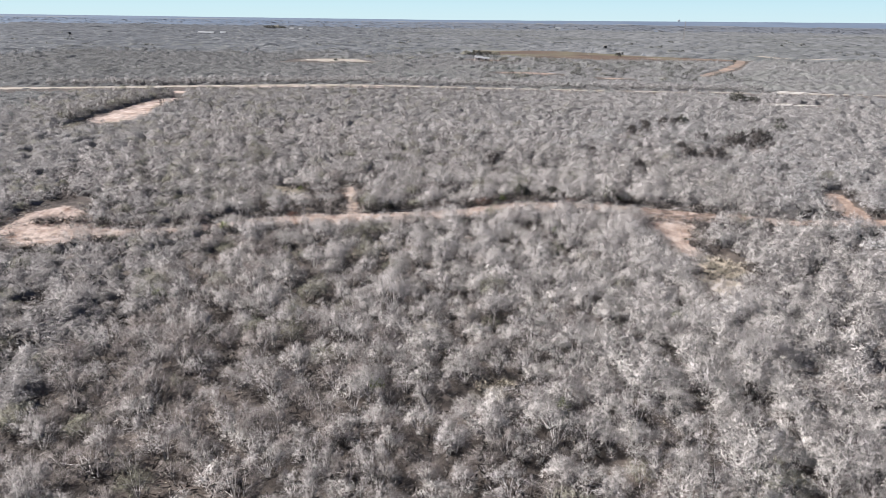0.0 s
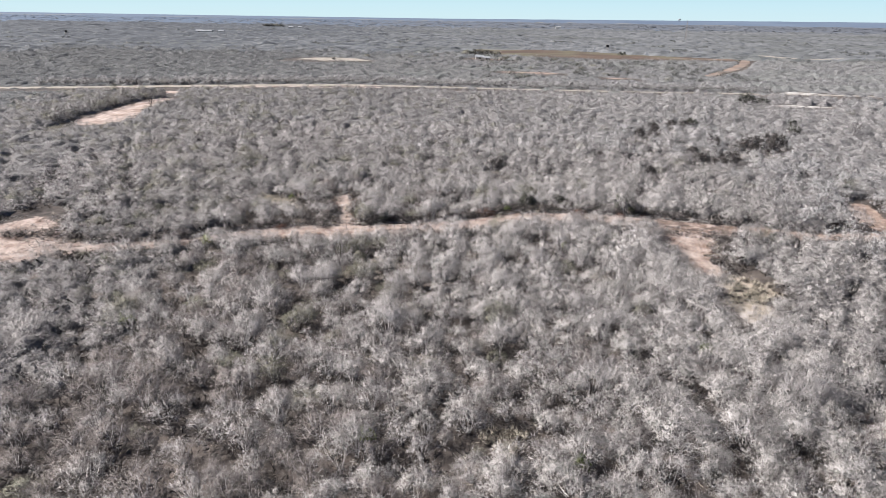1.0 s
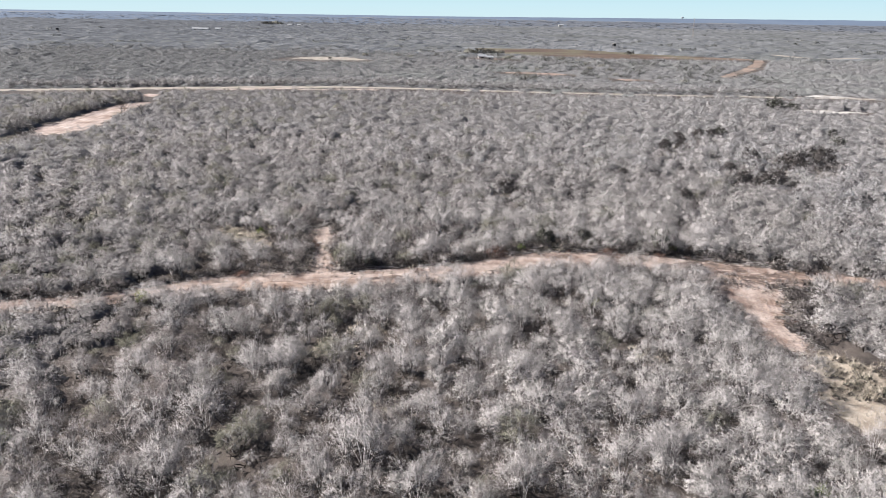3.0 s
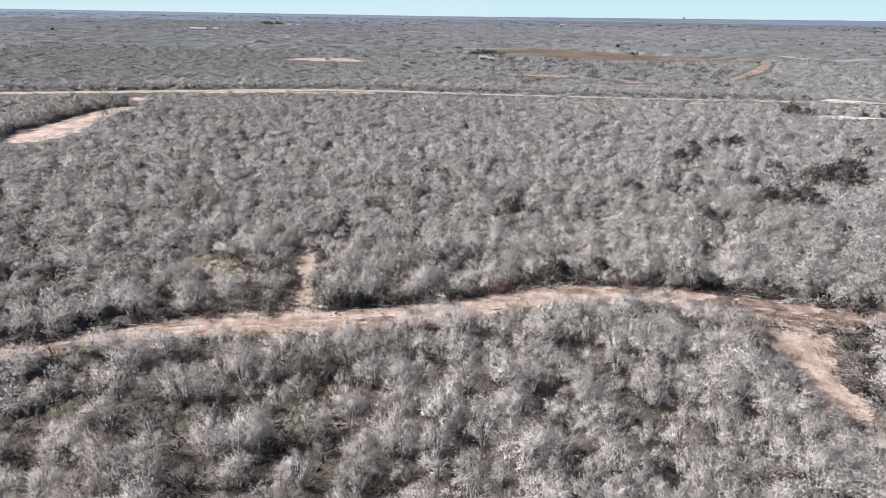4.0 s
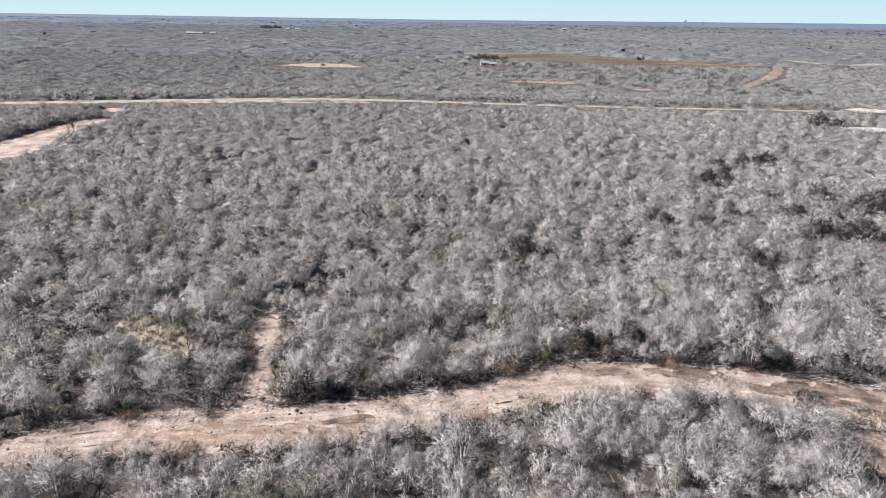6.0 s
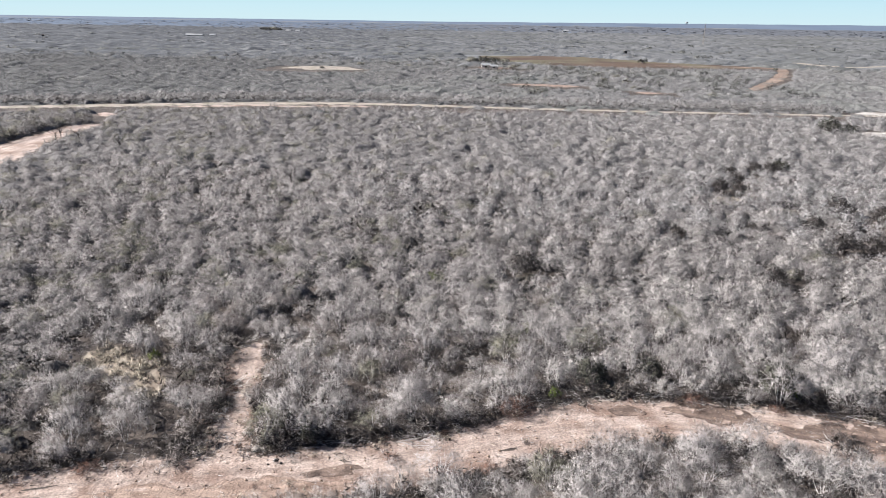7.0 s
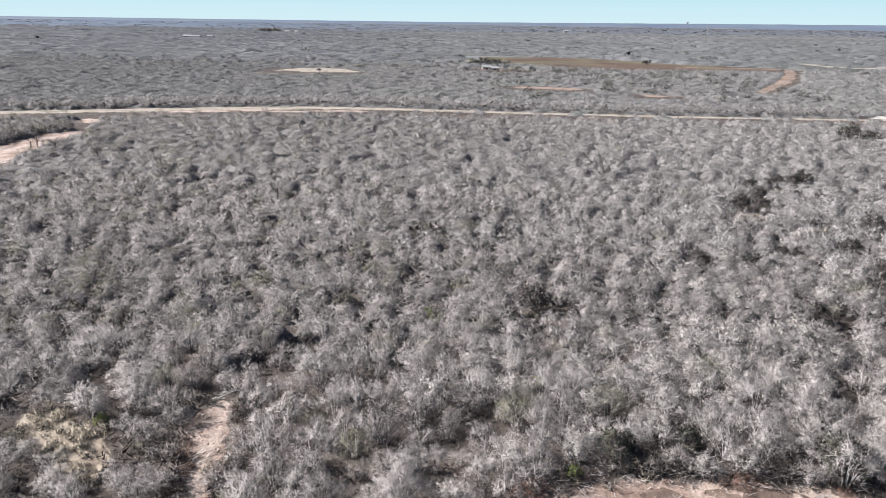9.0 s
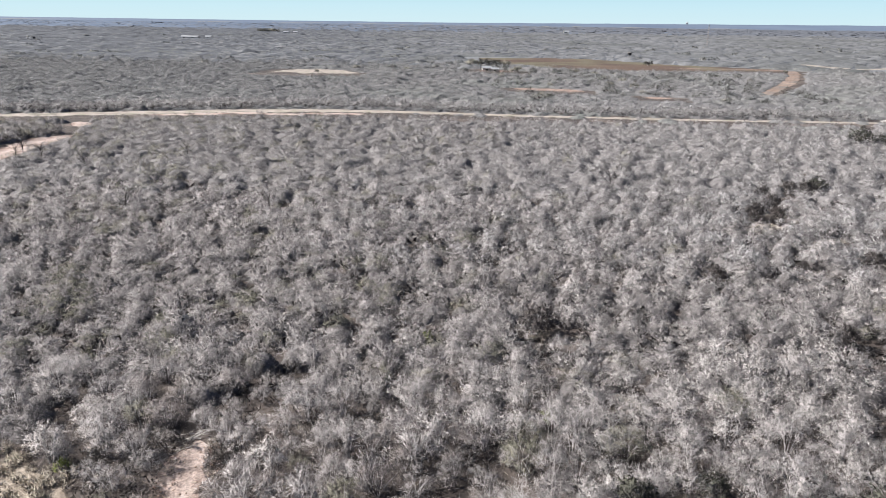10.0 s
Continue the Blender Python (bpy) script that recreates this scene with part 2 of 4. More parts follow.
def blades(start, way, length, width, rng, out=None):
    """One slim triangle a twig, turned to the outside of its crown."""
    side = unit(np.cross(way, unit(rng.normal(size=way.shape))))
    if out is not None:
        back = (np.cross(side, way) * out).sum(1) < 0
        side[back] *= -1
    v = np.empty((len(start), 3, 3))
    v[:, 0] = start - side * width[:, None] * 0.5
    v[:, 1] = start + side * width[:, None] * 0.5
    v[:, 2] = start + way * length[:, None]
    return v.reshape(-1, 3), np.arange(3 * len(start)).reshape(-1, 3)


def cones(start, end, width, rng):
    """Three-sided tapered limbs."""
    way = unit(end - start)
    a = unit(np.cross(way, unit(rng.normal(size=way.shape))))
    b = np.cross(way, a)
    v = np.empty((len(start), 4, 3))
    for i in range(3):
        c, s = math.cos(i * 2.0944), math.sin(i * 2.0944)
        v[:, i] = start + (a * c + b * s) * width[:, None] * 0.5
    v[:, 3] = end
    base = 4 * np.arange(len(start))[:, None]
    f = np.concatenate([base + np.array([[0, 1, 3]]), base + np.array([[1, 2, 3]]), base + np.array([[2, 0, 3]])])
    return v.reshape(-1, 3), f


def merge(pieces):
    vs, fs, n = [], [], 0
    for v, f in pieces:
        vs.append(v)
        fs.append(f + n)
        n += len(v)
    return np.concatenate(vs), np.concatenate(fs)


def tangle(rng, count, width, radius, height):
    """The dense inner tangle of a shrub: dead branches and twigs that cross each other inside the crown."""
    away = unit(rng.normal(size=(count, 3)))
    at = away * (rng.random(count) ** 0.4)[:, None] * np.array([radius, radius, height * 0.5]) + np.array([0, 0, height * 0.5])
    way = unit(np.cross(away, rng.normal(size=(count, 3))) + away * 0.3 + np.array([0, 0, 0.35]))
    size = rng.uniform(0.5, 1.2, count) * radius * 0.6
    at -= way * (size * 0.5)[:, None]
    at[:, 2] = np.maximum(at[:, 2], 0.03)
    return blades(at, way, size, rng.uniform(0.6, 1.4, count) * width, rng)


def shrub_shape(seed, tufts, spray, stems=8, height=2.9, radius=1.6, twig_length=0.42, twig_width=0.065, up=0.3, loose=0.5, trunk=0.07,
                core=(80, 0.09), core_size=0.75, wood=True, low=-0.05, flat=0.0, puff_size=0.2):
    """A many-stemmed leafless shrub: (stem mesh, crown mesh). Stems carry limbs, each limb ends in a spray of twigs;
    the sprays make an uneven dome."""
    rng = np.random.default_rng(seed)
    base_z = 0.36 * height
    az = np.arange(tufts) * 2.39996 + rng.normal(size=tufts) * 0.35
    c = np.clip(np.linspace(0.98, low, tufts) + rng.normal(size=tufts) * 0.08, -0.3, 1.0)
    sn = np.sqrt(1 - c ** 2)
    ph = rng.uniform(0, 6.283, 3)
    lobe = (0.84 + 0.13 * np.sin(2 * az + ph[0]) + 0.12 * np.sin(3 * az + ph[1] + 2.5 * c)) * rng.uniform(0.72, 1.08, tufts)
    out = np.stack([np.cos(az) * sn, np.sin(az) * sn, c], 1)
    centre = np.stack([out[:, 0] * radius * lobe, out[:, 1] * radius * lobe, base_z + c * (height - base_z) * lobe * 0.95], 1)
    centre[:, 2] = np.maximum(centre[:, 2], 0.2)
    # stems, leaning outwards
    saz = np.arange(stems) * 2.39996 + ph[2]
    lean = np.sqrt((np.arange(stems) + 0.5) / stems)
    tip = np.stack([np.cos(saz) * lean * radius * 0.62, np.sin(saz) * lean * radius * 0.62, height * (0.78 - 0.22 * lean ** 2)], 1)
    foot = np.stack([np.cos(saz), np.sin(saz), np.zeros(stems)], 1) * rng.uniform(0.03, 0.16, stems)[:, None]
    foot[:, 2] = -0.06
    mid = foot + (tip - foot) * np.array([0.42, 0.42, 0.56]) + rng.normal(size=(stems, 3)) * 0.06 * radius
    gap = np.linalg.norm(centre[:, None] - (0.5 * mid + 0.5 * tip)[None], axis=2)
    owner = np.argmin(gap, axis=1)
    t = rng.uniform(0.4, 0.9, tufts)[:, None]
    start = foot[owner] * (1 - t) ** 2 + 2 * mid[owner] * t * (1 - t) + tip[owner] * t ** 2
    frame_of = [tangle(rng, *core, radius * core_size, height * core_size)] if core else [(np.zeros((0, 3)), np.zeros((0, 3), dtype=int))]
    if wood:
        thick = rng.uniform(0.7, 1.2, stems) * trunk
        frame_of += [cones(foot, mid + (mid - foot) * 0.25, thick, rng), cones(mid, tip, thick * 0.6, rng),
                     blades(start, unit(centre - start), np.linalg.norm(centre - start, axis=1) * rng.uniform(1.0, 1.5, tufts), np.full(tufts, trunk * 0.36), rng)]
    n = tufts * spray
    j = np.repeat(np.arange(tufts), spray)
    limb = unit(centre - start)
    # each limb ends in a compact puff of short twigs
    away = unit(rng.normal(size=(n, 3)) + np.array([0, 0, 0.25]))
    puff = radius * puff_size * rng.uniform(0.7, 1.35, tufts)
    s = centre[j] + away * (puff[j] * rng.uniform(0.15, 1.0, n) ** 0.6)[:, None] * np.array([1, 1, 0.85]) - limb[j] * (rng.random(n) ** 3 * 0.3 * radius)[:, None]
    d = unit(away * 0.65 + limb[j] * 0.35 + np.array([0, 0, up * 0.7]) + rng.normal(size=(n, 3)) * loose)
    if flat:
        # twigs seen from far off lie along the outline of the crown
        lay = rng.normal(size=(n, 3))
        lay = unit(lay - away * (lay * away).sum(1, keepdims=True))
        d = unit(d * (1 - flat) + lay * flat)
    s[:, 2] = np.maximum(s[:, 2], 0.08)
    fine = blades(s, d, rng.uniform(0.4, 1.5, n) * twig_length, rng.uniform(0.7, 1.3, n) * twig_width, rng, out[j] + np.array([0, 0, 0.4]))
    round_out = unit(unit((s - np.array([0, 0, 0.42 * height])) * np.array([1.25, 1.25, 1])) * 0.55 + away * 0.6 * (1 - flat) + np.array([0, 0, 0.3 + 0.5 * flat]) + rng.normal(size=(n, 3)) * 0.12)
    return (*merge(frame_of), None, len(frame_of[0][1])), (*fine, np.repeat(round_out, 3, axis=0))


# kinds of shrub: (form, twig material)
FORMS = {
    "fuzzy": dict(stems=8, height=2.6, radius=1.65, twig_length=0.22, twig_width=0.036, up=0.25, loose=0.5),
    "whippy": dict(stems=11, height=3.1, radius=1.5, twig_length=0.34, twig_width=0.03, up=0.5, loose=0.32, trunk=0.06),
    "knobbly": dict(stems=7, height=2.4, radius=1.55, twig_length=0.2, twig_width=0.052, up=0.15, loose=0.7),
    "thicket": dict(stems=9, height=2.3, radius=1.75, twig_length=0.26, twig_width=0.034, up=0.15, loose=0.9),
}
KINDS = [("fuzzy", M_GREY, 0.30), ("whippy", M_GREY, 0.22), ("knobbly", M_PALE, 0.17), ("fuzzy", M_PALE, 0.17),
         ("thicket", M_BROWN, 0.13), ("knobbly", M_OLIVE, 0.055)]

# ---- the plan: tracks and clearings as centre lines with widths ----
TRACK = [(-60, 81, 9), (-52, 82, 9), (-46, 83.6, 4.2), (-38, 85.6, 3.4), (-31, 89, 4), (-25, 91.5, 5.2), (-14, 93.8, 6), (-6, 95.5, 5),
         (2, 98.6, 5.6), (9, 101.6, 6), (18, 102.5, 5.4), (26, 100.9, 6.4), (36, 98.6, 5), (40, 98.2, 2.4)]
EAST_TRACK = [(35, 99.2, 5), (42, 98.4, 4.4), (48, 96.8, 3.6), (54, 97, 3), (60, 97.4, 4), (74, 99, 4)]
GRASSY_GAP = [(31.8, 80.5, 3.4), (32.4, 77.6, 5.6), (31.4, 74, 5.4), (29.9, 70.4, 4), (28.6, 67.6, 3)]
GRASSY_WEST = [(-33.5, 109.6, 2.2), (-29.5, 107.9, 3.4), (-26.2, 105, 3), (-24.2, 102.6, 1.2)]
TURNOUT = [(32.2, 99.5, 9.5), (30.6, 95, 7.4), (29.8, 90.5, 6), (29.1, 86.5, 4.8), (29.2, 82.5, 4), (30.4, 79.6, 3)]
SPUR = [(-15.6, 95, 4.5), (-16.4, 98, 3.6), (-17.2, 101.3, 2.2), (-17.6, 103.8, 2), (-18, 106.5, 3.4), (-18.9, 109.6, 3.6), (-19.3, 113, 1.4)]
WEST_OPENING = [(-54, 79, 7), (-56, 84, 12), (-58.5, 90, 9), (-60, 97, 6)]
EAST_OPENING = [(60, 98, 4), (61, 105, 4.4), (62.5, 112, 4), (64.5, 116, 2)]
CREEK = [(-100, 174, 6), (-97.5, 182, 13), (-98, 190, 14), (-99.5, 198, 12), (-100.5, 207, 9.5), (-101.5, 217, 9), (-101, 228, 9.5), (-99.5, 236, 5)]
CREEK_TIP = [(-104, 248, 3), (-107.5, 253, 5), (-110.5, 257.5, 3)]
RANCH_ROAD = [(-300, 226, 7), (-178, 254, 7), (-110, 275, 8), (-68, 287, 9), (-40, 291, 7), (10, 288, 5), (60, 286, 4.5), (140, 287, 4), (260, 286, 4)]
PALE_GLADE = [(-112, 444, 12), (-100, 452, 32), (-84, 453, 30), (-72, 447, 14), (-62, 444, 6)]
FIELD = [(2, 615, 30), (20, 602, 56), (50, 583, 92), (80, 556, 100), (110, 540, 76), (150, 533, 40), (195, 523, 14)]
ORANGE_STRIP = [(115, 531, 3), (150, 529, 4), (190, 523, 5.5), (190, 508, 6), (175, 472, 7), (157, 434, 7.5), (139, 402, 6), (125, 378, 6), (116, 364, 4)]
YARD = [(-2, 486, 8), (8, 482, 13), (18, 478, 12), (26, 474, 6)]
BARE_PATCH = [(39.5, 170.6, 1.5), (42, 170.4, 3.2), (45.6, 170, 2)]
BARE_EAST = [(57.5, 154.5, 2), (61, 153, 4), (66, 153.5, 4), (70, 155, 2)]
EAST_CALICHE = [(100.5, 249, 3), (105, 247.5, 7), (110, 248.5, 10), (115, 246, 7), (119, 247.5, 5), (124, 246, 3)]
EAST_CALICHE_FAR = [(123, 290, 3), (128, 291, 9), (134, 292, 9), (139, 291, 4), (144, 289, 2)]
FAR_TRACK = [(234, 598, 10), (243, 560, 12), (252, 548, 10), (290, 572, 6)]
GLADE = [(14, 375, 8), (30, 373, 10), (46, 368, 8)]
GLADE_EAST = [(64, 348, 8), (76, 346, 9)]
NEAR_GAPS = [(-11, 78.3, 1.6), (-8.2, 80.4, 1.2), (5, 86.3, 0.9), (16, 77, 1.3), (12, 118.6, 0.9), (44, 172.8, 3.5), (-28, 106.5, 1.2),
             (-25, 103, 0.6), (-31, 109, 0.8), (-5, 68, 1.0), (4, 46, 0.8), (-2.5, 57, 0.9), (62.5, 152.5, 2.2), (5.9, 131, 0.5), (66, 153.5, 1.6), (40.5, 167.5, 1.5), (48.8, 163, 1.2), (10.6, 106.6, 1.0), (14.8, 107.6, 1.0)]


# dark clumps clear of the grey shrubs, for dark shrubs and cast shadows: place and size
DARK_SHADE_CLUMPS = [(5.9, 131.5, 1.2), (61.7, 155.2, 1.7), (60.0, 156.8, 1.3), (52.9, 142.6, 1.25), (51.0, 143.2, 1.0), (47.4, 143.2, 1.2), (55.8, 161.6, 1.25),
               (48.6, 153.4, 0.9), (34.0, 131.0, 0.9), (42.0, 174.2, 1.1), (44.6, 172.4, 0.9), (47.4, 181.2, 1.0), (48.5, 188.4, 0.9), (57.6, 191.8, 1.0),
               (54.3, 191.4, 1.0), (68.1, 159.6, 1.7), (76, 172.4, 0.7), (38.8, 150.6, 0.7), (28.1, 149, 0.6)]


def smooth_line(rows, step):
    """Catmull-Rom through the rows, at about even steps."""
    p = np.array(rows, dtype=float)
    p = np.vstack([2 * p[0] - p[1], p, 2 * p[-1] - p[-2]])
    out = []
    for i in range(1, len(p) - 2):
        n = max(2, int(np.hypot(*(p[i + 1] - p[i])[:2]) / step))
        t = np.linspace(0, 1, n, endpoint=False)[:, None]
        a, b, c, d = p[i - 1], p[i], p[i + 1], p[i + 2]
        out.append(0.5 * (2 * b + (c - a) * t + (2 * a - 5 * b + 4 * c - d) * t ** 2 + (3 * b - a - 3 * c + d) * t ** 3))
    out.append(p[-2][None])
    return np.concatenate(out)


def strip(name, rows, mat, label, step=0.8, across=14, lift=0.05, ruts=0.0, seed=0, ragged=0.28, category="dirt track"):
    """Bare ground along a centre line: uneven surface, ragged edges that run out under the litter."""
    line = smooth_line(rows, step)
    way = unit(np.gradient(line[:, :2], axis=0))
    side = np.stack([-way[:, 1], way[:, 0]], 1)
    dist = np.concatenate([[0], np.cumsum(np.hypot(*np.diff(line[:, :2], axis=0).T))])
    bm = bmesh.new()
    uv = bm.loops.layers.uv.new("UVMap")
    rim = bm.verts.layers.float.new("edge")
    grid = []
    n = len(line)
    for i in range(n):
        half = max(line[i, 2], 0.5) * 0.6
        ends = min(1.0, 0.25 + min(i, n - 1 - i) * step / max(half, 0.5))
        row = []
        for j in range(across + 1):
            s = 2 * j / across - 1
            edge = 1 + ragged * noise.noise((dist[i] * 0.35, 3.0 * math.copysign(1, s) + seed * 7.1, 0.5)) \
                + ragged * 0.6 * noise.noise((dist[i] * 1.1, 5.0 * math.copysign(1, s) + seed * 3.7, 1.5))
            off = s * half * edge * ends
            x, y = line[i, 0] + side[i, 0] * off, line[i, 1] + side[i, 1] * off
            z = lift + 0.035 * noise.noise((x * 0.8, y * 0.8, seed)) + 0.02 * noise.noise((x * 2.3, y * 2.3, seed + 4.0))
            z -= ruts * (math.exp(-((abs(off) - 0.9) / 0.22) ** 2))
            z -= (lift + 0.05) * max(0.0, (abs(s) - 0.8) / 0.2) ** 1.5
            row.append((bm.verts.new((x, y, z)), off, dist[i]))
            row[-1][0][rim] = (1 - abs(s)) * min(1.0, min(i, n - 1 - i) * step / max(half, 0.5))
        grid.append(row)
    for i in range(n - 1):
        for j in range(across):
            q = (grid[i][j], grid[i][j + 1], grid[i + 1][j + 1], grid[i + 1][j])
            f = bm.faces.new([c[0] for c in q])
            f.smooth = True
            for loop, c in zip(f.loops, q):
                loop[uv].uv = (c[1], c[2])
    bmesh.ops.recalc_face_normals(bm, faces=bm.faces)
    me = bpy.data.meshes.new(name)
    bm.to_mesh(me)
    bm.free()
    if me.polygons and me.polygons[0].normal.z < 0:
        me.flip_normals()
    me.materials.append(mat)
    return tagged(new(name, me), label, category, kind="structure")


# ---- ground ----
def ground_sheet():
    near = np.arange(-160.0, 160.1, 8.0)
    far = np.array([220, 320, 480, 750, 1200, 2000, 3200, 4900.0])
    xs = np.concatenate([-far[::-1], near, far])
    ys = np.concatenate([[-900, -400, -150, -60], np.arange(0, 400.1, 8.0), [450, 520, 620, 800, 1050, 1400, 2000, 2350, 2800, 3700, 4900]])
    gx, gy = np.meshgrid(xs, ys)
    v = np.stack([gx.ravel(), gy.ravel(), np.zeros(gx.size)], 1)
    w = len(xs)
    i = (np.arange(len(ys) - 1)[:, None] * w + np.arange(w - 1)[None]).ravel()
    f = np.concatenate([np.stack([i, i + 1, i + w + 1], 1), np.stack([i, i + w + 1, i + w], 1)])
    me = mesh_from("ground", v, f, [M_SOIL_SHADED, M_FAR_HAZE, M_HILL_HAZE])
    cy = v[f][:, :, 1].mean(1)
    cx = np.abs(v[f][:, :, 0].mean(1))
    # the farthest ground takes the haze-blue hill colour
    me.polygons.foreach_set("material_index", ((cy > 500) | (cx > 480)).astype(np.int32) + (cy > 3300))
    return tagged(new("ground", me), "grey-brown leaf litter and soil darkened for the shade under the brush", "ground", kind="structure")


ground_sheet()
strip("road", TRACK, M_DIRT, "bulldozed pinkish sandy dirt track through the brush", ruts=0.05, seed=1)
strip("clearing", TURNOUT, M_DIRT, "bare pinkish dirt turnout beside the track", seed=2, lift=0.06, ragged=0.6)
strip("clearing", YARD, M_YARD, "bare reddish-brown yard beside far sheds", seed=29, step=3, across=8)
strip("clearing", BARE_PATCH, M_PALEDIRT, "small pale bare patch among dark shrubs", seed=30, lift=0.05, ragged=0.8)
strip("clearing", BARE_EAST, M_PALEDIRT, "small pale bare patch among dark shrubs", seed=31, lift=0.05, ragged=0.8)
strip("road", EAST_TRACK, M_BROWNDIRT, "brown trampled dirt track narrowing between shrubs", seed=26, lift=0.06, ragged=0.7)
strip("clearing", GRASSY_GAP, M_GRASSY, "gap with dry straw-coloured grass in the brush", seed=27, lift=0.05, ragged=0.7)
strip("clearing", GRASSY_WEST, M_GRASSY, "gap with dry straw-coloured grass in the brush", seed=28, lift=0.05, ragged=0.7)
strip("clearing", SPUR, M_DIRT, "short bare dirt spur off the track", seed=3, lift=0.06, ragged=0.6)
strip("clearing", WEST_OPENING, M_DIRT, "wide bare pinkish dirt opening", seed=4, lift=0.06)
strip("clearing", EAST_OPENING, M_BROWNDIRT, "bare dirt opening in the brush", seed=5, lift=0.06)
strip("clearing", CREEK, M_CREEK, "bare dirt clearing at the far edge of the brush", seed=6, step=1.5)
strip("clearing", CREEK_TIP, M_CREEK, "small bare dirt scrape beside the ranch road", seed=21, step=1.5, across=8)
strip("road", RANCH_ROAD, M_PALEDIRT, "pale caliche ranch road across the flat", seed=7, step=2.5, across=8)
strip("verge", [(-98, 273, 3), (-84, 277, 5), (-70, 281, 4), (-60, 280, 3), (-46, 283.5, 5), (-34, 284, 3)], M_CREEK, "pale gravelly verge of the ranch road", seed=18, step=1.5, across=8,
      ragged=0.95, category="verge")
strip("clearing", PALE_GLADE, M_PALEDIRT, "pale sandy glade among far brush", seed=8, step=3, across=8)
strip("field", FIELD, M_FIELD, "brown fallow field far off", seed=9, step=5, across=8, lift=0.06, category="field")
strip("road", ORANGE_STRIP, M_ORANGE, "orange dirt lane along the fallow field", seed=10, step=4, across=8, lift=0.12)
strip("clearing", EAST_CALICHE, M_CALICHE, "pale caliche scrape in the brush", seed=11, step=1.5, across=8, ragged=0.9)
strip("clearing", EAST_CALICHE_FAR, M_CALICHE, "pale caliche scrape beside the ranch road", seed=12, step=1.5, across=8, lift=0.08, ragged=0.9)
strip("road", FAR_TRACK, M_PALEDIRT, "pale far dirt track", seed=13, step=4, across=6)
strip("clearing", GLADE, M_BROWNDIRT, "small bare glade in far brush", seed=14, step=3, across=6)
strip("clearing", GLADE_EAST, M_BROWNDIRT, "small bare glade in far brush", seed=15, step=3, across=6)
for i, rows in enumerate(([(10.6, 103.6, 0.6), (12.0, 103.6, 1.4), (13.6, 103.5, 0.8)],
                          [(14.6, 104.0, 1.0), (16.8, 103.9, 2.0), (19.4, 103.5, 2.3), (21.8, 102.9, 1.1)],
                          [(22.5, 101.8, 1.2), (27, 101.2, 3.0), (31, 99.8, 4.0), (35, 98.6, 4.2), (39, 97.6, 3.0), (43, 97.2, 1.2)],
                          [(-10.8, 94.2, 0.5), (-8.6, 94.8, 1.0), (-6.6, 95.2, 0.5)])):
    strip("damp_patch", rows, M_DAMP, "dark damp soil on the dirt track", seed=16 + i, step=0.35, lift=0.066, ragged=1.0, category="damp patch")
strip("damp_patch", [(-25, 90.4, 1.2), (-20, 91.4, 2.4), (-14, 92.0, 2.8), (-9, 93.0, 1.8), (-5, 94.0, 0.6)], M_BROWNDIRT, "browner trampled soil along the track edge", seed=24, step=0.4,
      lift=0.064, ragged=0.9, category="damp patch")
strip("damp_patch", [(-19.4, 99, 0.8), (-18.6, 103, 1.6), (-19.6, 107, 1.4)], M_BROWNDIRT, "browner trampled soil beside the spur", seed=25, step=0.4, lift=0.064, ragged=0.9,
      category="damp patch")

# ---- brush ----
plan_rng = np.random.default_rng(11)


def to_line(x, y, rows, front=0.0):
    """Clearance of points from the edge of a strip; front: how far the low growth reaches on the -y side."""
    line = smooth_line(rows, 2.0 if rows[0][1] < 150 else 6.0)
    best = np.full(len(x), 1e9)
    for shift in np.linspace(0, front, 1 + int(front / 5)) if front else (0.0,):
        for lx, ly, lw in line:
            best = np.minimum(best, np.hypot(x - lx, y - ly + shift) - lw * 0.5)
    return best


OPEN = [(TRACK, 0), (TURNOUT, 5), (SPUR, 0), (WEST_OPENING, 4), (EAST_OPENING, 0), (CREEK, 5), (CREEK_TIP, 8), (RANCH_ROAD[:6], 14), (RANCH_ROAD[5:], 11), (PALE_GLADE, 18),
        (FIELD, 8), (YARD, 16), (ORANGE_STRIP[:3], 34), (ORANGE_STRIP[3:], 8), (EAST_CALICHE, 6), (EAST_CALICHE_FAR, 9), (BARE_PATCH, 0), (BARE_EAST, 0), (EAST_TRACK, 0), (GRASSY_GAP, 0), (GRASSY_WEST, 0), (FAR_TRACK, 24), (GLADE, 12), (GLADE_EAST, 10)]


def lod(x, y):
    return np.maximum(np.maximum(36.0, 1.5 * np.abs(x)), y - 72.0)


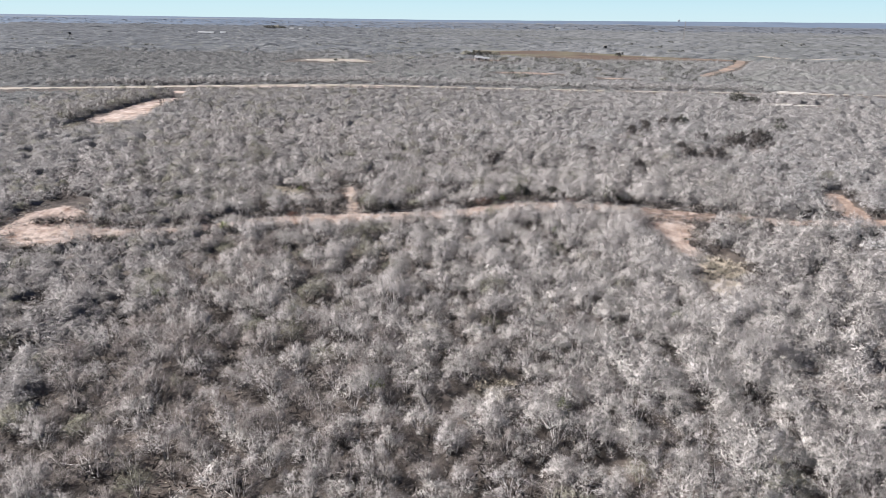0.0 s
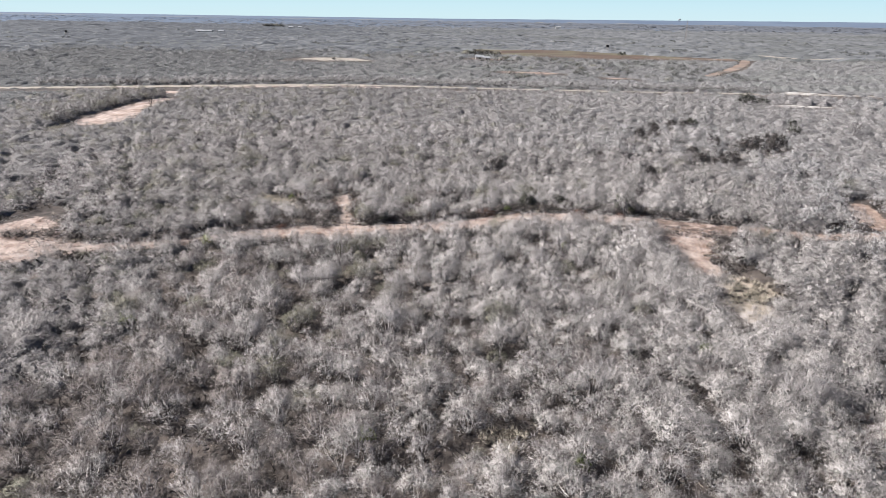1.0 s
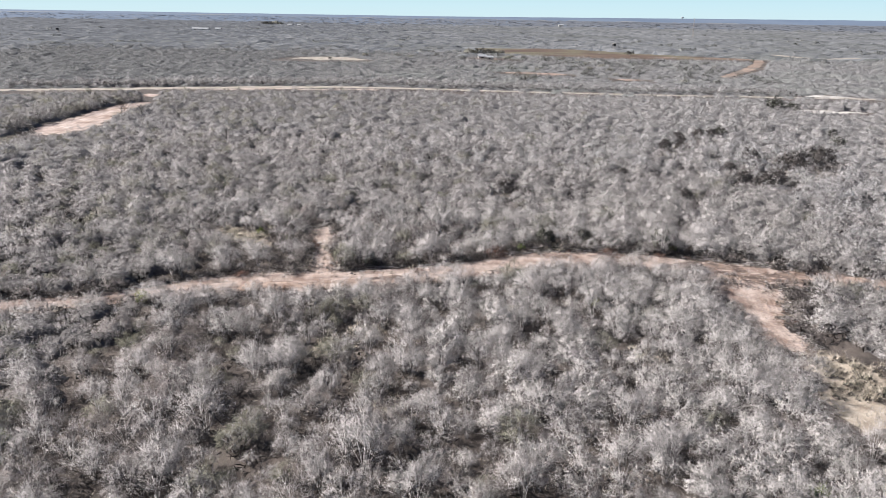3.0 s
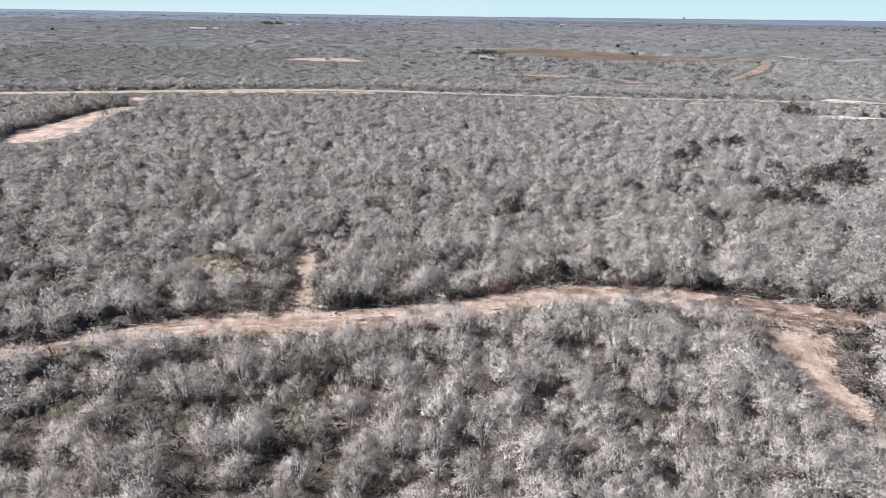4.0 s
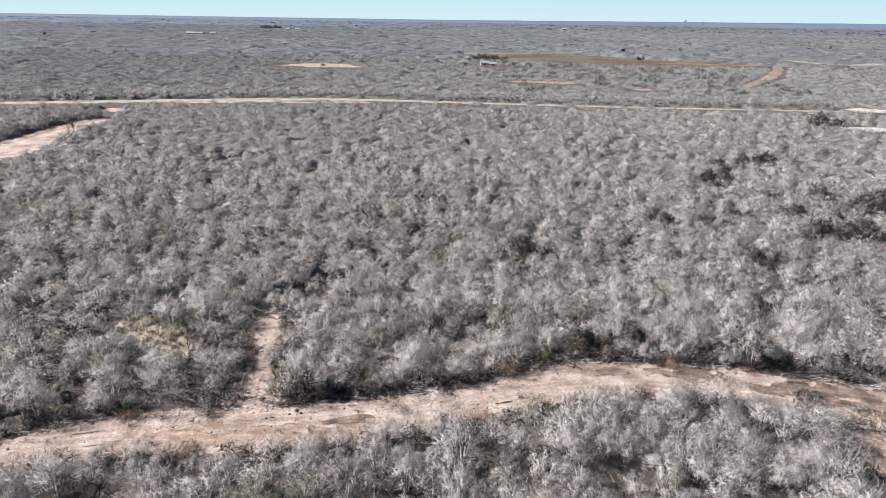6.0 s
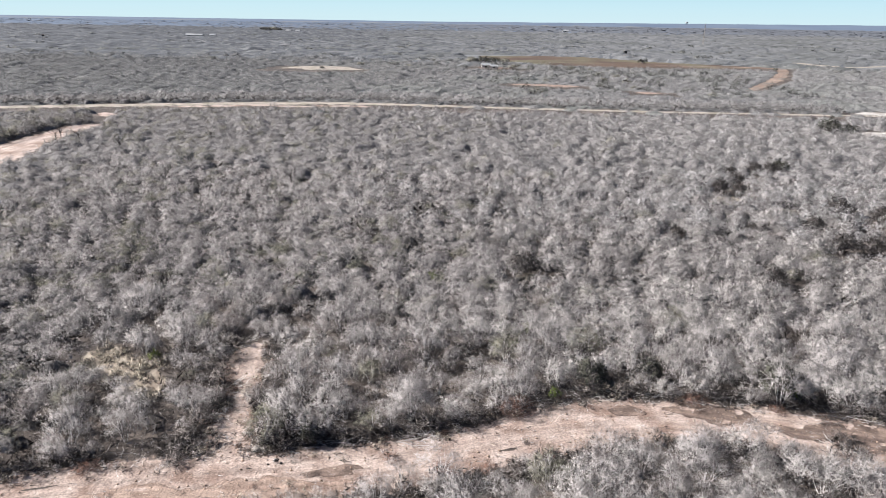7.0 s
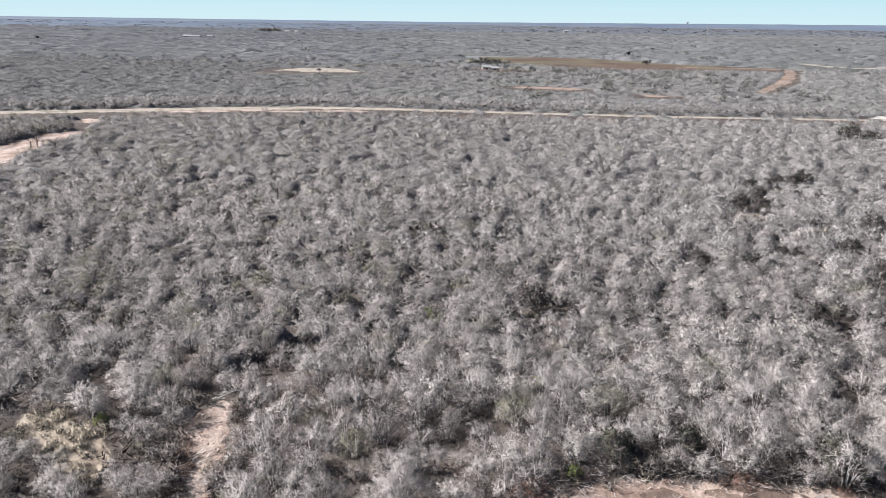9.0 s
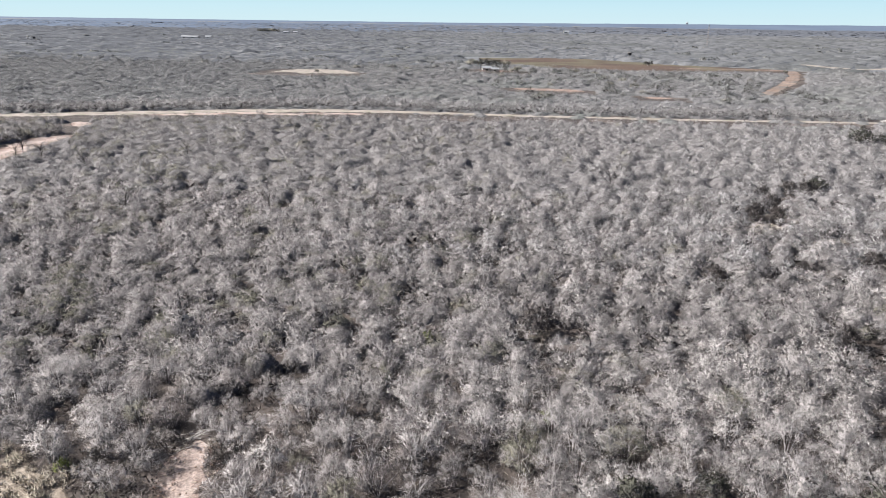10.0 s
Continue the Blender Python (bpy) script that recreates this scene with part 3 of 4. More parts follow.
def scatter(spacing, d0, d1, margin=0.55):
    """Jittered places within one belt of distance from the flight line, clear of tracks and openings."""
    y1 = 72.0 + 1.08 * d1
    gy = np.arange(26.0, y1, spacing)
    px, py = [], []
    for row in gy:
        half = min(0.67 * row + 8.0, 1.08 * d1 / 1.5)
        c = np.arange(-half, half, spacing)
        px.append(c)
        py.append(np.full(len(c), row))
    x, y = np.concatenate(px), np.concatenate(py)
    x = x + plan_rng.uniform(-0.5, 0.5, len(x)) * spacing
    y = y + plan_rng.uniform(-0.5, 0.5, len(y)) * spacing
    d = lod(x, y) * (1 + 0.07 * np.sin(x * 0.9 + 2 * np.sin(y * 0.7)))
    ok = (d >= d0) & (d < d1)
    x, y = x[ok], y[ok]
    clear = np.full(len(x), 1e9)
    for rows, front in OPEN:
        a = np.array(rows)
        if a[:, 1].max() < y.min() - 60 or a[:, 1].min() > y.max() + 60:
            continue
        clear = np.minimum(clear, to_line(x, y, rows, front))
    for gx, gy_, r in NEAR_GAPS:
        clear = np.minimum(clear, np.hypot(x - gx, y - gy_) - r)
    for gx, gy_, r in DARK_SHADE_CLUMPS:
        # kept free on the shaded side too
        clear = np.minimum(clear, np.hypot(x - gx - 0.9 * r, y - gy_ + 0.5 * r) - 1.75 * r)
    size = plan_rng.uniform(0.6, 1.15, len(x)) * (1 + 0.4 * plan_rng.random(len(x)) ** 4)
    keep = clear > margin * np.minimum(size, 1.0) * (spacing / 2.0 if spacing > 4 else 1.0)
    return x[keep], y[keep], size[keep], clear[keep]


def patch_value(x, y, scale, seed):
    return np.array([noise.noise((a * scale, b * scale, seed)) for a, b in zip(x, y)])


def choose_kinds(x, y):
    """Index into KINDS; kinds gather in loose patches."""
    w = np.array([k[2] for k in KINDS])[None] * np.ones((len(x), 1))
    for i in range(len(KINDS)):
        w[:, i] *= np.exp(1.4 * patch_value(x, y, 0.055, 10.0 * i))
    # paler kinds gather east, browner south-west; this also carries the lit side's extra brightness
    east = np.clip(x, -40, 60)
    south = np.clip((98.0 - y) / 30.0, 0, 1)
    w[:, 2:4] *= np.exp((0.05 + 0.05 * south) * east)[:, None]
    w[:, 4] *= np.exp(-(0.01 + 0.05 * south) * east)
    w[:, 5] *= np.exp(-0.02 * east)
    # far off, more dark kinds westwards stand in for the backlit side
    w[:, 4:] *= np.exp(-0.008 * np.clip(x, -250, 120) * (y > 190))[:, None]
    w /= w.sum(1, keepdims=True)
    u = plan_rng.random(len(x))
    return (np.cumsum(w, 1) < u[:, None]).sum(1).clip(0, len(KINDS) - 1)


def spread(shape, x, y, size, turn, tall):
    """Many copies of one shape, as arrays: places, faces, normals."""
    v, f = shape[:2]
    c, s = np.cos(turn)[:, None], np.sin(turn)[:, None]
    out = np.empty((len(x), len(v), 3), dtype=np.float32)
    out[:, :, 0] = (v[None, :, 0] * c - v[None, :, 1] * s) * size[:, None] + x[:, None]
    out[:, :, 1] = (v[None, :, 0] * s + v[None, :, 1] * c) * size[:, None] + y[:, None]
    out[:, :, 2] = v[None, :, 2] * (size * tall)[:, None]
    faces = (f[None] + (np.arange(len(x)) * len(v))[:, None, None]).reshape(-1, 3)
    nrm = np.empty_like(out)
    if shape[2] is not None:
        w = shape[2]
        nrm[:, :, 0] = w[None, :, 0] * c - w[None, :, 1] * s
        nrm[:, :, 1] = w[None, :, 0] * s + w[None, :, 1] * c
        nrm[:, :, 2] = w[None, :, 2]
    else:
        nrm[:] = unit(v * np.array([1, 1, 0.5]) + np.array([0, 0, 0.45]))[None]
    return out.reshape(-1, 3), faces, nrm.reshape(-1, 3)


def brush_mass(name, x, y, size, forms, label, tall=None, kinds=None, mats=None, category="brush", inside=None):
    """All the shrubs of one belt, each twig real geometry."""
    kinds = choose_kinds(x, y) if kinds is None else kinds
    mats = ([k[1] for k in KINDS] if mats is None else mats) + [M_BARK, inside or M_INNER_SHADE]
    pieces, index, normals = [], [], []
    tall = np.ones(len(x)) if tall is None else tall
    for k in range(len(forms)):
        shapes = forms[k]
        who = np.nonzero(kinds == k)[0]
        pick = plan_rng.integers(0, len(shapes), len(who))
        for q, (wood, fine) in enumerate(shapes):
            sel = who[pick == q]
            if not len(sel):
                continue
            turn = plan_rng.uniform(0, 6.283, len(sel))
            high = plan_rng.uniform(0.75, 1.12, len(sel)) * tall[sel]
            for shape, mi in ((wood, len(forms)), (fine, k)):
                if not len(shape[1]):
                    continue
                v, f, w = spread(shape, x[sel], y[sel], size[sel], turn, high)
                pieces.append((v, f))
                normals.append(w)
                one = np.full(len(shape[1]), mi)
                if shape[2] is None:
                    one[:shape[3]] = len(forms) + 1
                index.append(np.tile(one, len(sel)))
    v, f = merge(pieces)
    ob = new(name, mesh_from(name, v, f, mats, np.concatenate(index), normals=np.concatenate(normals)))
    return tagged(ob, label, category, kind="stuff")


def canopy(name, cell, x, y, size, tall, mats, label, radius=1.5, height=2.0, west=(-60, 50)):
    """The closed twig mass of far crowns, one uneven sheet that rises over each shrub and falls to the soil between
    them; its colour holds the shade among the twigs.
    """
    x0, y0 = x.min() - 4 * cell, y.min() - 4 * cell
    nx, ny = int((x.max() - x0) / cell) + 5, int((y.max() - y0) / cell) + 5
    gx, gy = np.meshgrid(x0 + np.arange(nx) * cell, y0 + np.arange(ny) * cell)
    gx = gx + plan_rng.uniform(-0.35, 0.35, gx.shape) * cell
    gy = gy + plan_rng.uniform(-0.35, 0.35, gy.shape) * cell
    z = np.zeros(gx.shape)
    for a, b, wide, high in zip(x, y, size * radius, size * tall * height):
        k = int(wide / cell) + 2
        i, j = int((b - y0) / cell), int((a - x0) / cell)
        w = (slice(max(i - k, 0), i + k + 1), slice(max(j - k, 0), j + k + 1))
        q = 1 - ((gx[w] - a) ** 2 + (gy[w] - b) ** 2) / wide ** 2
        z[w] = np.maximum(z[w], high * (0.3 + 0.7 * np.sqrt(np.maximum(q, 0))) * (q > 0))
    bare = z.ravel() <= 0
    z = np.where(z > 0, z * plan_rng.uniform(0.8, 1.15, z.shape), -0.15)
    i = (np.arange(ny - 1)[:, None] * nx + np.arange(nx - 1)[None]).ravel()
    f = np.concatenate([np.stack([i, i + 1, i + nx + 1], 1), np.stack([i, i + nx + 1, i + nx], 1)])
    f = f[~bare[f].all(1)]
    used, f = np.unique(f, return_inverse=True)
    v = np.stack([gx.ravel(), gy.ravel(), z.ravel()], 1)[used]
    f = f.reshape(-1, 3)
    # westwards the last material takes over: backlit shade and haze put into its colour
    share = 1 / (1 + np.exp((v[f][:, :, 0].mean(1) - west[0]) / west[1]))
    index = (plan_rng.random(len(f)) < share).astype(int) * (len(mats) - 1)
    tagged(new(name, mesh_from(name, v, f, mats, index, smooth=True)), label, "brush", kind="stuff")


def forms_for(tufts, spray, count, thin=1.0, wood=True, longer=1.0, core=(80, 0.09), core_size=0.75, wild=1.0, flat=0.0, low=-0.05, puff=0.2):
    out = []
    for k, (form, mat, share) in enumerate(KINDS):
        shapes = []
        for q in range(count):
            p = dict(FORMS[form])
            p["twig_width"] *= thin
            p["twig_length"] *= longer
            p["loose"] *= wild
            shapes.append(shrub_shape(100 * k + q + tufts, tufts, spray, wood=wood, core=core, core_size=core_size, flat=flat, low=low, puff_size=puff, **p))
        out.append(shapes)
    return out


def shrub_parts(ob, wood, fine, bark, leaf):
    """Trunk (stems with the shade-coloured tangle inside) and crown, as parts of a shrub."""
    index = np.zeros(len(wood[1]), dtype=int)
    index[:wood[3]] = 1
    new("trunk", mesh_from("trunk", wood[0], wood[1], [bark, M_INNER_SHADE], index)).parent = ob
    new("crown", mesh_from("crown", fine[0], fine[1], [leaf], normals=fine[2])).parent = ob


NEAR_FORMS = forms_for(28, 58, 4, thin=0.46, puff=0.21, longer=1.05, low=0.0, core=(60, 0.09), core_size=0.5)
x, y, size, clear = scatter(1.95, 0, 48)
size = size * np.where(plan_rng.random(len(size)) < 0.14 - 0.007 * x, 0.5, 1.0) * np.clip(1 + 0.004 * x, 1.0, 1.12)
# of each kind, the shrubs beside the track and the flight line stand as things of their own
near_kinds = choose_kinds(x, y)
order = np.argsort(np.hypot((x + 2) * 0.6, y - 97.0))
own = np.concatenate([order[near_kinds[order] == k][:170] for k in range(len(KINDS))])
rest = np.setdiff1d(np.arange(len(x)), own)
brush_mass("near_brush", x[rest], y[rest], size[rest], NEAR_FORMS, "dense leafless grey thorn brush close below", kinds=near_kinds[rest])
OWN = [("domed_shrub", "grey leafless domed shrub with fine twigs in dense brush"), ("whip_shrub", "grey leafless shrub with upright whip-like stems"),
       ("lichen_shrub", "pale lichen-covered shrub with knobbly twigs"), ("pale_shrub", "pale grey leafless shrub with fine twigs"),
       ("thicket_shrub", "brown tangled thicket shrub without leaves"), ("olive_shrub", "olive-grey low shrub with stubby twigs")]
masters = {}
for i in own:
    k, q = int(near_kinds[i]), int(plan_rng.integers(0, 4))
    m = Matrix.LocRotScale((x[i], y[i], 0), Euler((0, 0, plan_rng.uniform(0, 6.283))), (size[i], size[i], size[i] * plan_rng.uniform(0.8, 1.1)))
    if (k, q) in masters:
        first = masters[k, q]
        copy_thing(first, m @ Matrix.Diagonal((*[1 / a for a in first.scale], 1)))
        continue
    wood, fine = NEAR_FORMS[k][q]
    ob = thing(OWN[k][0], m, OWN[k][1], "shrub", OWN[k][0].replace("_", " ") + "s in the brush")
    shrub_parts(ob, wood, fine, M_BARK, KINDS[k][1])
    masters[k, q] = ob

for d0, d1, pale, forms in ((48, 74, M_PALE, forms_for(20, 32, 4, thin=0.8, puff=0.23, wood=False, longer=1.1, core=(30, 0.14), core_size=0.5, flat=0.1, low=0.05)),
                            (74, 110, M_LIGHT, forms_for(16, 22, 5, thin=1.15, puff=0.25, wood=False, longer=1.1, core=(16, 0.2), core_size=0.5, flat=0.2, low=0.05))):
    x, y, size, clear = scatter(1.95, d0, d1)
    size = size * np.clip(0.92 + 0.003 * x, 0.92, 1.05)
    tall = np.clip(1 + 0.45 * patch_value(x, y, 0.2, 79.0), 0.65, 1.4)
    brush_mass("middle_brush", x, y, size, forms, "dense leafless grey brush on the flat", tall, mats=[M_GREY, M_GREY, pale, pale, M_SOFTBROWN, M_OLIVE])
    deep = clear > 1.9
    # added sheet that fills the gaps with painted shade
    canopy("middle_brush_mass", 0.6, x[deep], y[deep], size[deep], tall[deep], [M_LOW_SHADE], "added dark sheet low in the brush for the shade between shrubs", radius=1.1, height=1.05)
x, y, size, clear = scatter(2.25, 110, 200, margin=1.5)
size = size * 0.92
tall = np.clip(1 + 0.4 * patch_value(x, y, 0.17, 77.0), 0.65, 1.35)
brush_mass("open_brush", x, y, size * 1.08, forms_for(11, 14, 6, thin=1.85, wood=False, longer=1.25, core=None, flat=0.3, low=0.1, puff=0.25),
           "leafless grey brush towards the ranch road", tall, mats=[M_OPEN, M_OPEN, M_OPENPALE, M_OPENPALE, M_OPENDARK, M_OLIVE])
canopy("open_brush_mass", 0.8, x, y, size, tall, [M_CANOPY_SHADED], "closed twig mass towards the ranch road with twig shade in its grey", radius=1.45, height=1.25)
# the taller hedge on the west bank of the far clearing
bank = smooth_line(CREEK, 2.4)
bank_way = unit(np.gradient(bank[:, :2], axis=0))
bx = np.concatenate([bank[:, 0] - bank_way[:, 1] * (bank[:, 2] * 0.5 + k) for k in (1.2, 3.0, 5.0)])
by = np.concatenate([bank[:, 1] + bank_way[:, 0] * (bank[:, 2] * 0.5 + k) for k in (1.2, 3.0, 5.0)])
brush_mass("bank_brush", bx + plan_rng.normal(size=len(bx)) * 0.5, by + plan_rng.normal(size=len(bx)) * 0.5, plan_rng.uniform(1.1, 1.5, len(bx)),
           forms_for(40, 6, 4, thin=2.6, wood=False, longer=1.3, core=(24, 0.1)), "tall leafless hedge along the bare clearing",
           mats=[M_OPEN, M_OPENDARK, M_OPEN, M_OPENPALE, M_OPENDARK, M_OLIVE])
x, y, size, clear = scatter(2.9, 200, 450, margin=1.0)
tall = np.clip(0.45 + clear * 0.03, 0.45, 0.9) * np.clip(1 + 0.85 * patch_value(x, y, 0.09, 78.0), 0.5, 1.6)
brush_mass("far_brush", x, y, size * 1.1, forms_for(7, 5, 8, thin=2.8, wood=False, longer=1.4, core=None, wild=1.2, flat=0.5, low=0.2, puff=0.3),
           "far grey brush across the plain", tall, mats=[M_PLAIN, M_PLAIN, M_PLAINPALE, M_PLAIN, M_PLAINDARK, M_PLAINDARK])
canopy("far_brush_mass", 1.15, x, y, size * 1.15, tall, [M_PLAINMASS_SHADED, M_WESTMASS_BACKLIT], "closed twig mass of the far brush with twig shade in its grey", radius=1.6, height=1.0)
x, y, size, clear = scatter(7.0, 450, 1500, margin=0.9)
tall = 0.34 * np.clip(1 + 0.9 * patch_value(x, y, 0.02, 76.0), 0.5, 1.9)
brush_mass("distant_brush", x, y, size * 2.4, forms_for(6, 1, 8, thin=7.0, wood=False, longer=2.4, core=None, wild=1.4, flat=0.7, low=0.3),
           "distant brush merging on the plain", tall, inside=M_FAR_HAZE, mats=[M_FAR_HAZE] * len(KINDS))
canopy("distant_brush_mass", 4.6, x, y, size * 2.4, tall, [M_FARMASS_SHADED, M_FARWEST_BACKLIT], "closed canopy of the distant brush with twig shade in its grey", radius=1.7, height=2.2, west=(-120, 130))

x, y, size, clear = scatter(14.0, 1500, 2900, margin=1.0)
canopy("horizon_brush_mass", 9.0, x, y, size * 4.8, np.clip(0.34 * (1 + 0.9 * patch_value(x, y, 0.012, 74.0)), 0.17, 0.6), [M_HORIZON_HAZE, M_HILL_HAZE], "closed brush out to the hills with haze blue painted in", radius=1.7, height=0.9, west=(-350, 240))
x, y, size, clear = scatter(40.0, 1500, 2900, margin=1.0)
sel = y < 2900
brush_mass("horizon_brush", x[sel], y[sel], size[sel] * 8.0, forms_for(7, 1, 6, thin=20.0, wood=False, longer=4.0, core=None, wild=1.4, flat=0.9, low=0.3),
           "distant woods below the horizon", np.full(sel.sum(), 0.12), mats=[M_HORIZON_HAZE] * len(KINDS))

# the paler hedgerow behind the ranch road
row = smooth_line(RANCH_ROAD[1:], 2.2)
row = row[(row[:, 0] > -165) & (row[:, 0] < 120)]
hx = np.concatenate([row[:, 0] + plan_rng.normal(size=len(row)) for k in range(5)])
hy = np.concatenate([row[:, 1] + row[:, 2] * 0.5 + 2.0 + 2.6 * k + plan_rng.normal(size=len(row)) * 0.8 for k in range(5)])
brush_mass("hedgerow", hx, hy, plan_rng.uniform(0.95, 1.3, len(hx)), forms_for(14, 15, 6, thin=1.4, wood=False, longer=1.6, core=(10, 0.3), flat=0.1),
           "pale leafless hedgerow behind the ranch road", mats=[M_OPENPALE, M_LIGHT, M_OPENPALE, M_LIGHT, M_OPEN, M_OPEN])

# darker clumps in the broken ground between the ranch road and the field
dx = plan_rng.uniform(5, 135, 170)
dy = plan_rng.uniform(325, 480, 170)
far_enough = np.full(len(dx), True)
for rows, front in ((GLADE, 10), (GLADE_EAST, 10), (ORANGE_STRIP[3:], 8)):
    far_enough &= to_line(dx, dy, rows, front) > 2
dx, dy = dx[far_enough], dy[far_enough]
brush_mass("dusky_shrubs", dx, dy, plan_rng.uniform(1.1, 2.0, len(dx)), forms_for(16, 12, 6, thin=2.8, wood=False, longer=1.4, core=(20, 0.3), flat=0.2),
           "darker evergreen shrubs in broken ground", np.full(len(dx), 0.7), mats=[M_DUSKY, M_OLIVE, M_DUSKY, M_DUSKY, M_OLIVE, M_DUSKY])

# the same brush goes on beside and behind the flight line
gx, gy = np.meshgrid(np.arange(-115, 115.1, 3.0), np.arange(-62, 150.1, 3.0))
gx = gx.ravel() + plan_rng.uniform(-1.2, 1.2, gx.size)
gy = gy.ravel() + plan_rng.uniform(-1.2, 1.2, gy.size)
outside = (gy < 27) | (np.abs(gx) > 0.67 * gy + 9)
for rows in (TRACK, WEST_OPENING, CREEK):
    outside &= to_line(gx, gy, rows) > 1.5
gx, gy = gx[outside], gy[outside]
wide = plan_rng.uniform(1.0, 1.5, len(gx))
brush_mass("outer_brush", gx, gy, wide, forms_for(11, 12, 5, thin=2.1, wood=False, longer=1.3, core=None, flat=0.2, low=0.05, puff=0.28),
           "the same grey brush beyond", mats=[M_OPEN, M_OPENPALE, M_OPENPALE, M_LIGHT, M_SOFTBROWN, M_OLIVE])
canopy("outer_brush_mass", 1.0, gx, gy, wide, np.ones(len(gx)), [M_LOW_SHADE], "added dark sheet low in the brush beyond for the shade between shrubs", radius=1.25, height=1.1)

# low undergrowth that fills the floor between the near shrubs, dark in place of shade
UNDER = [[shrub_shape(600 + 10 * k + q, 10, 4, height=0.95, radius=1.2, twig_length=0.34, twig_width=0.04, loose=0.9, wood=False, core=(34, 0.09), core_size=0.95) for q in range(4)]
         for k in range(3)]
x, y, size, clear = scatter(1.9, 0, 52, margin=0.35)
brush_mass("undergrowth", x, y, size, UNDER, "low twiggy undergrowth darkened for the shade between the shrubs", kinds=plan_rng.integers(0, 3, len(x)), mats=[M_DARK_SHADE_TWIG] * 3,
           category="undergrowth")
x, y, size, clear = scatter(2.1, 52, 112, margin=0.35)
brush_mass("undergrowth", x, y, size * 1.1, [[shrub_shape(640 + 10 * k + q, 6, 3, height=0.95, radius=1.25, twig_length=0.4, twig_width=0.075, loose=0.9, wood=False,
           core=(22, 0.17), core_size=0.95) for q in range(4)] for k in range(3)], "low twiggy undergrowth darkened for the shade between the shrubs further on", kinds=plan_rng.integers(0, 3, len(x)),
           mats=[M_DARK_SHADE_TWIG, M_DARK_SHADE_TWIG, M_BROWN], category="undergrowth")

# ---- shrubs and trees that stand out ----
def plant(name, m, mat, label, category, seed, tufts=48, spray=14, bark=None, **form):
    wood, fine = shrub_shape(seed, tufts, spray, **form)
    ob = thing(name, m, label, category)
    shrub_parts(ob, wood, fine, bark or M_BARK, mat)
    return ob


EVERGREEN = dict(height=3.6, radius=2.1, twig_length=0.3, twig_width=0.15, up=0.1, loose=0.9, core=(110, 0.16))
for i, (px, py, sc) in enumerate([(93, 243, 1.5), (98, 242, 1.1), (10.0, 107.2, 0.8), (15.0, 108.6, 0.6), (24.5, 106.6, 1.0), (72, 168, 0.8), (82, 181, 0.9), (88, 196, 0.8),
                                  (-10.8, 97.9, 0.5), (60, 193.5, 0.9)]):
    plant("evergreen_shrub", Matrix.LocRotScale((px, py, 0), Euler((0, 0, i * 1.7)), (sc, sc, sc * 0.92)), M_GREEN,
          "dark green leafy evergreen shrub among bare brush", "shrub", 700 + i, tufts=44, spray=24, **EVERGREEN)
# dark-coloured shrubs, many put where taller brush casts its shadow
for i, (px, py, sc) in enumerate(DARK_SHADE_CLUMPS):
    plant("dark_shrub", Matrix.LocRotScale((px, py, 0), Euler((0, 0, i * 1.3)), (sc, sc, sc)), M_DARK_SHADE_TWIG, "dark brown twiggy clump for dark shrubs and shadows among grey brush", "shrub", 731 + i,
          tufts=40, spray=26, height=2.7, radius=1.7, twig_length=0.3, twig_width=0.085, loose=0.8, core=(110, 0.16))
RUSTY = dict(height=1.5, radius=1.5, twig_length=0.5, twig_width=0.035, up=0.5, loose=0.5, core=(24, 0.1), trunk=0.03)
for i, (px, py, sc) in enumerate([(3.6, 102.6, 1.0), (-4.9, 96.2, 0.5), (-1.3, 95.0, 0.62), (1.6, 95.6, 0.5), (-24.3, 93.6, 0.6), (17.6, 104.9, 0.7),
                                  (-18.4, 90.2, 0.6), (-10.8, 91.3, 0.5), (23.5, 104.2, 0.5)]):
    plant("rusty_bush", Matrix.LocRotScale((px, py, 0.02), Euler((0, 0, i)), (sc, sc, sc * 0.8)), M_RUST,
          "low rust-brown twiggy bush at the track edge", "bush", 760 + i, tufts=40, spray=12, **RUSTY)
for i, (px, py, sc) in enumerate([(-5.4, 45.5, 0.45), (9.0, 43.5, 0.4), (-31.5, 85.4, 0.55), (6.8, 104.9, 0.35), (-26.8, 108.6, 0.35), (25.5, 106.0, 0.4),
                                  (13.3, 88.2, 0.4), (-4.4, 129, 0.4), (5.5, 116.5, 0.4), (-30, 62, 0.5), (22, 60, 0.5)]):
    plant("green_bush", Matrix.LocRotScale((px, py, 0), Euler((0, 0, i)), (sc, sc, sc * 1.5)), M_FRESH,
          "small yellow-green leafy bush in the brush", "bush", 790 + i, tufts=30, spray=12, height=2.2, radius=1.6, twig_length=0.3,
          twig_width=0.12, loose=0.9)


for i, (px, py, sc) in enumerate([(-12.3, 98.6, 1.15), (-9.9, 99.2, 1.05), (-13.6, 100.8, 0.9)]):
    plant("shrub", Matrix.LocRotScale((px, py, 0), Euler((0, 0, i)), (sc, sc, sc)), M_GREY, "broad grey shrub at the corner of the spur", "shrub", 850 + i, tufts=54, spray=16,
          **FORMS["fuzzy"])

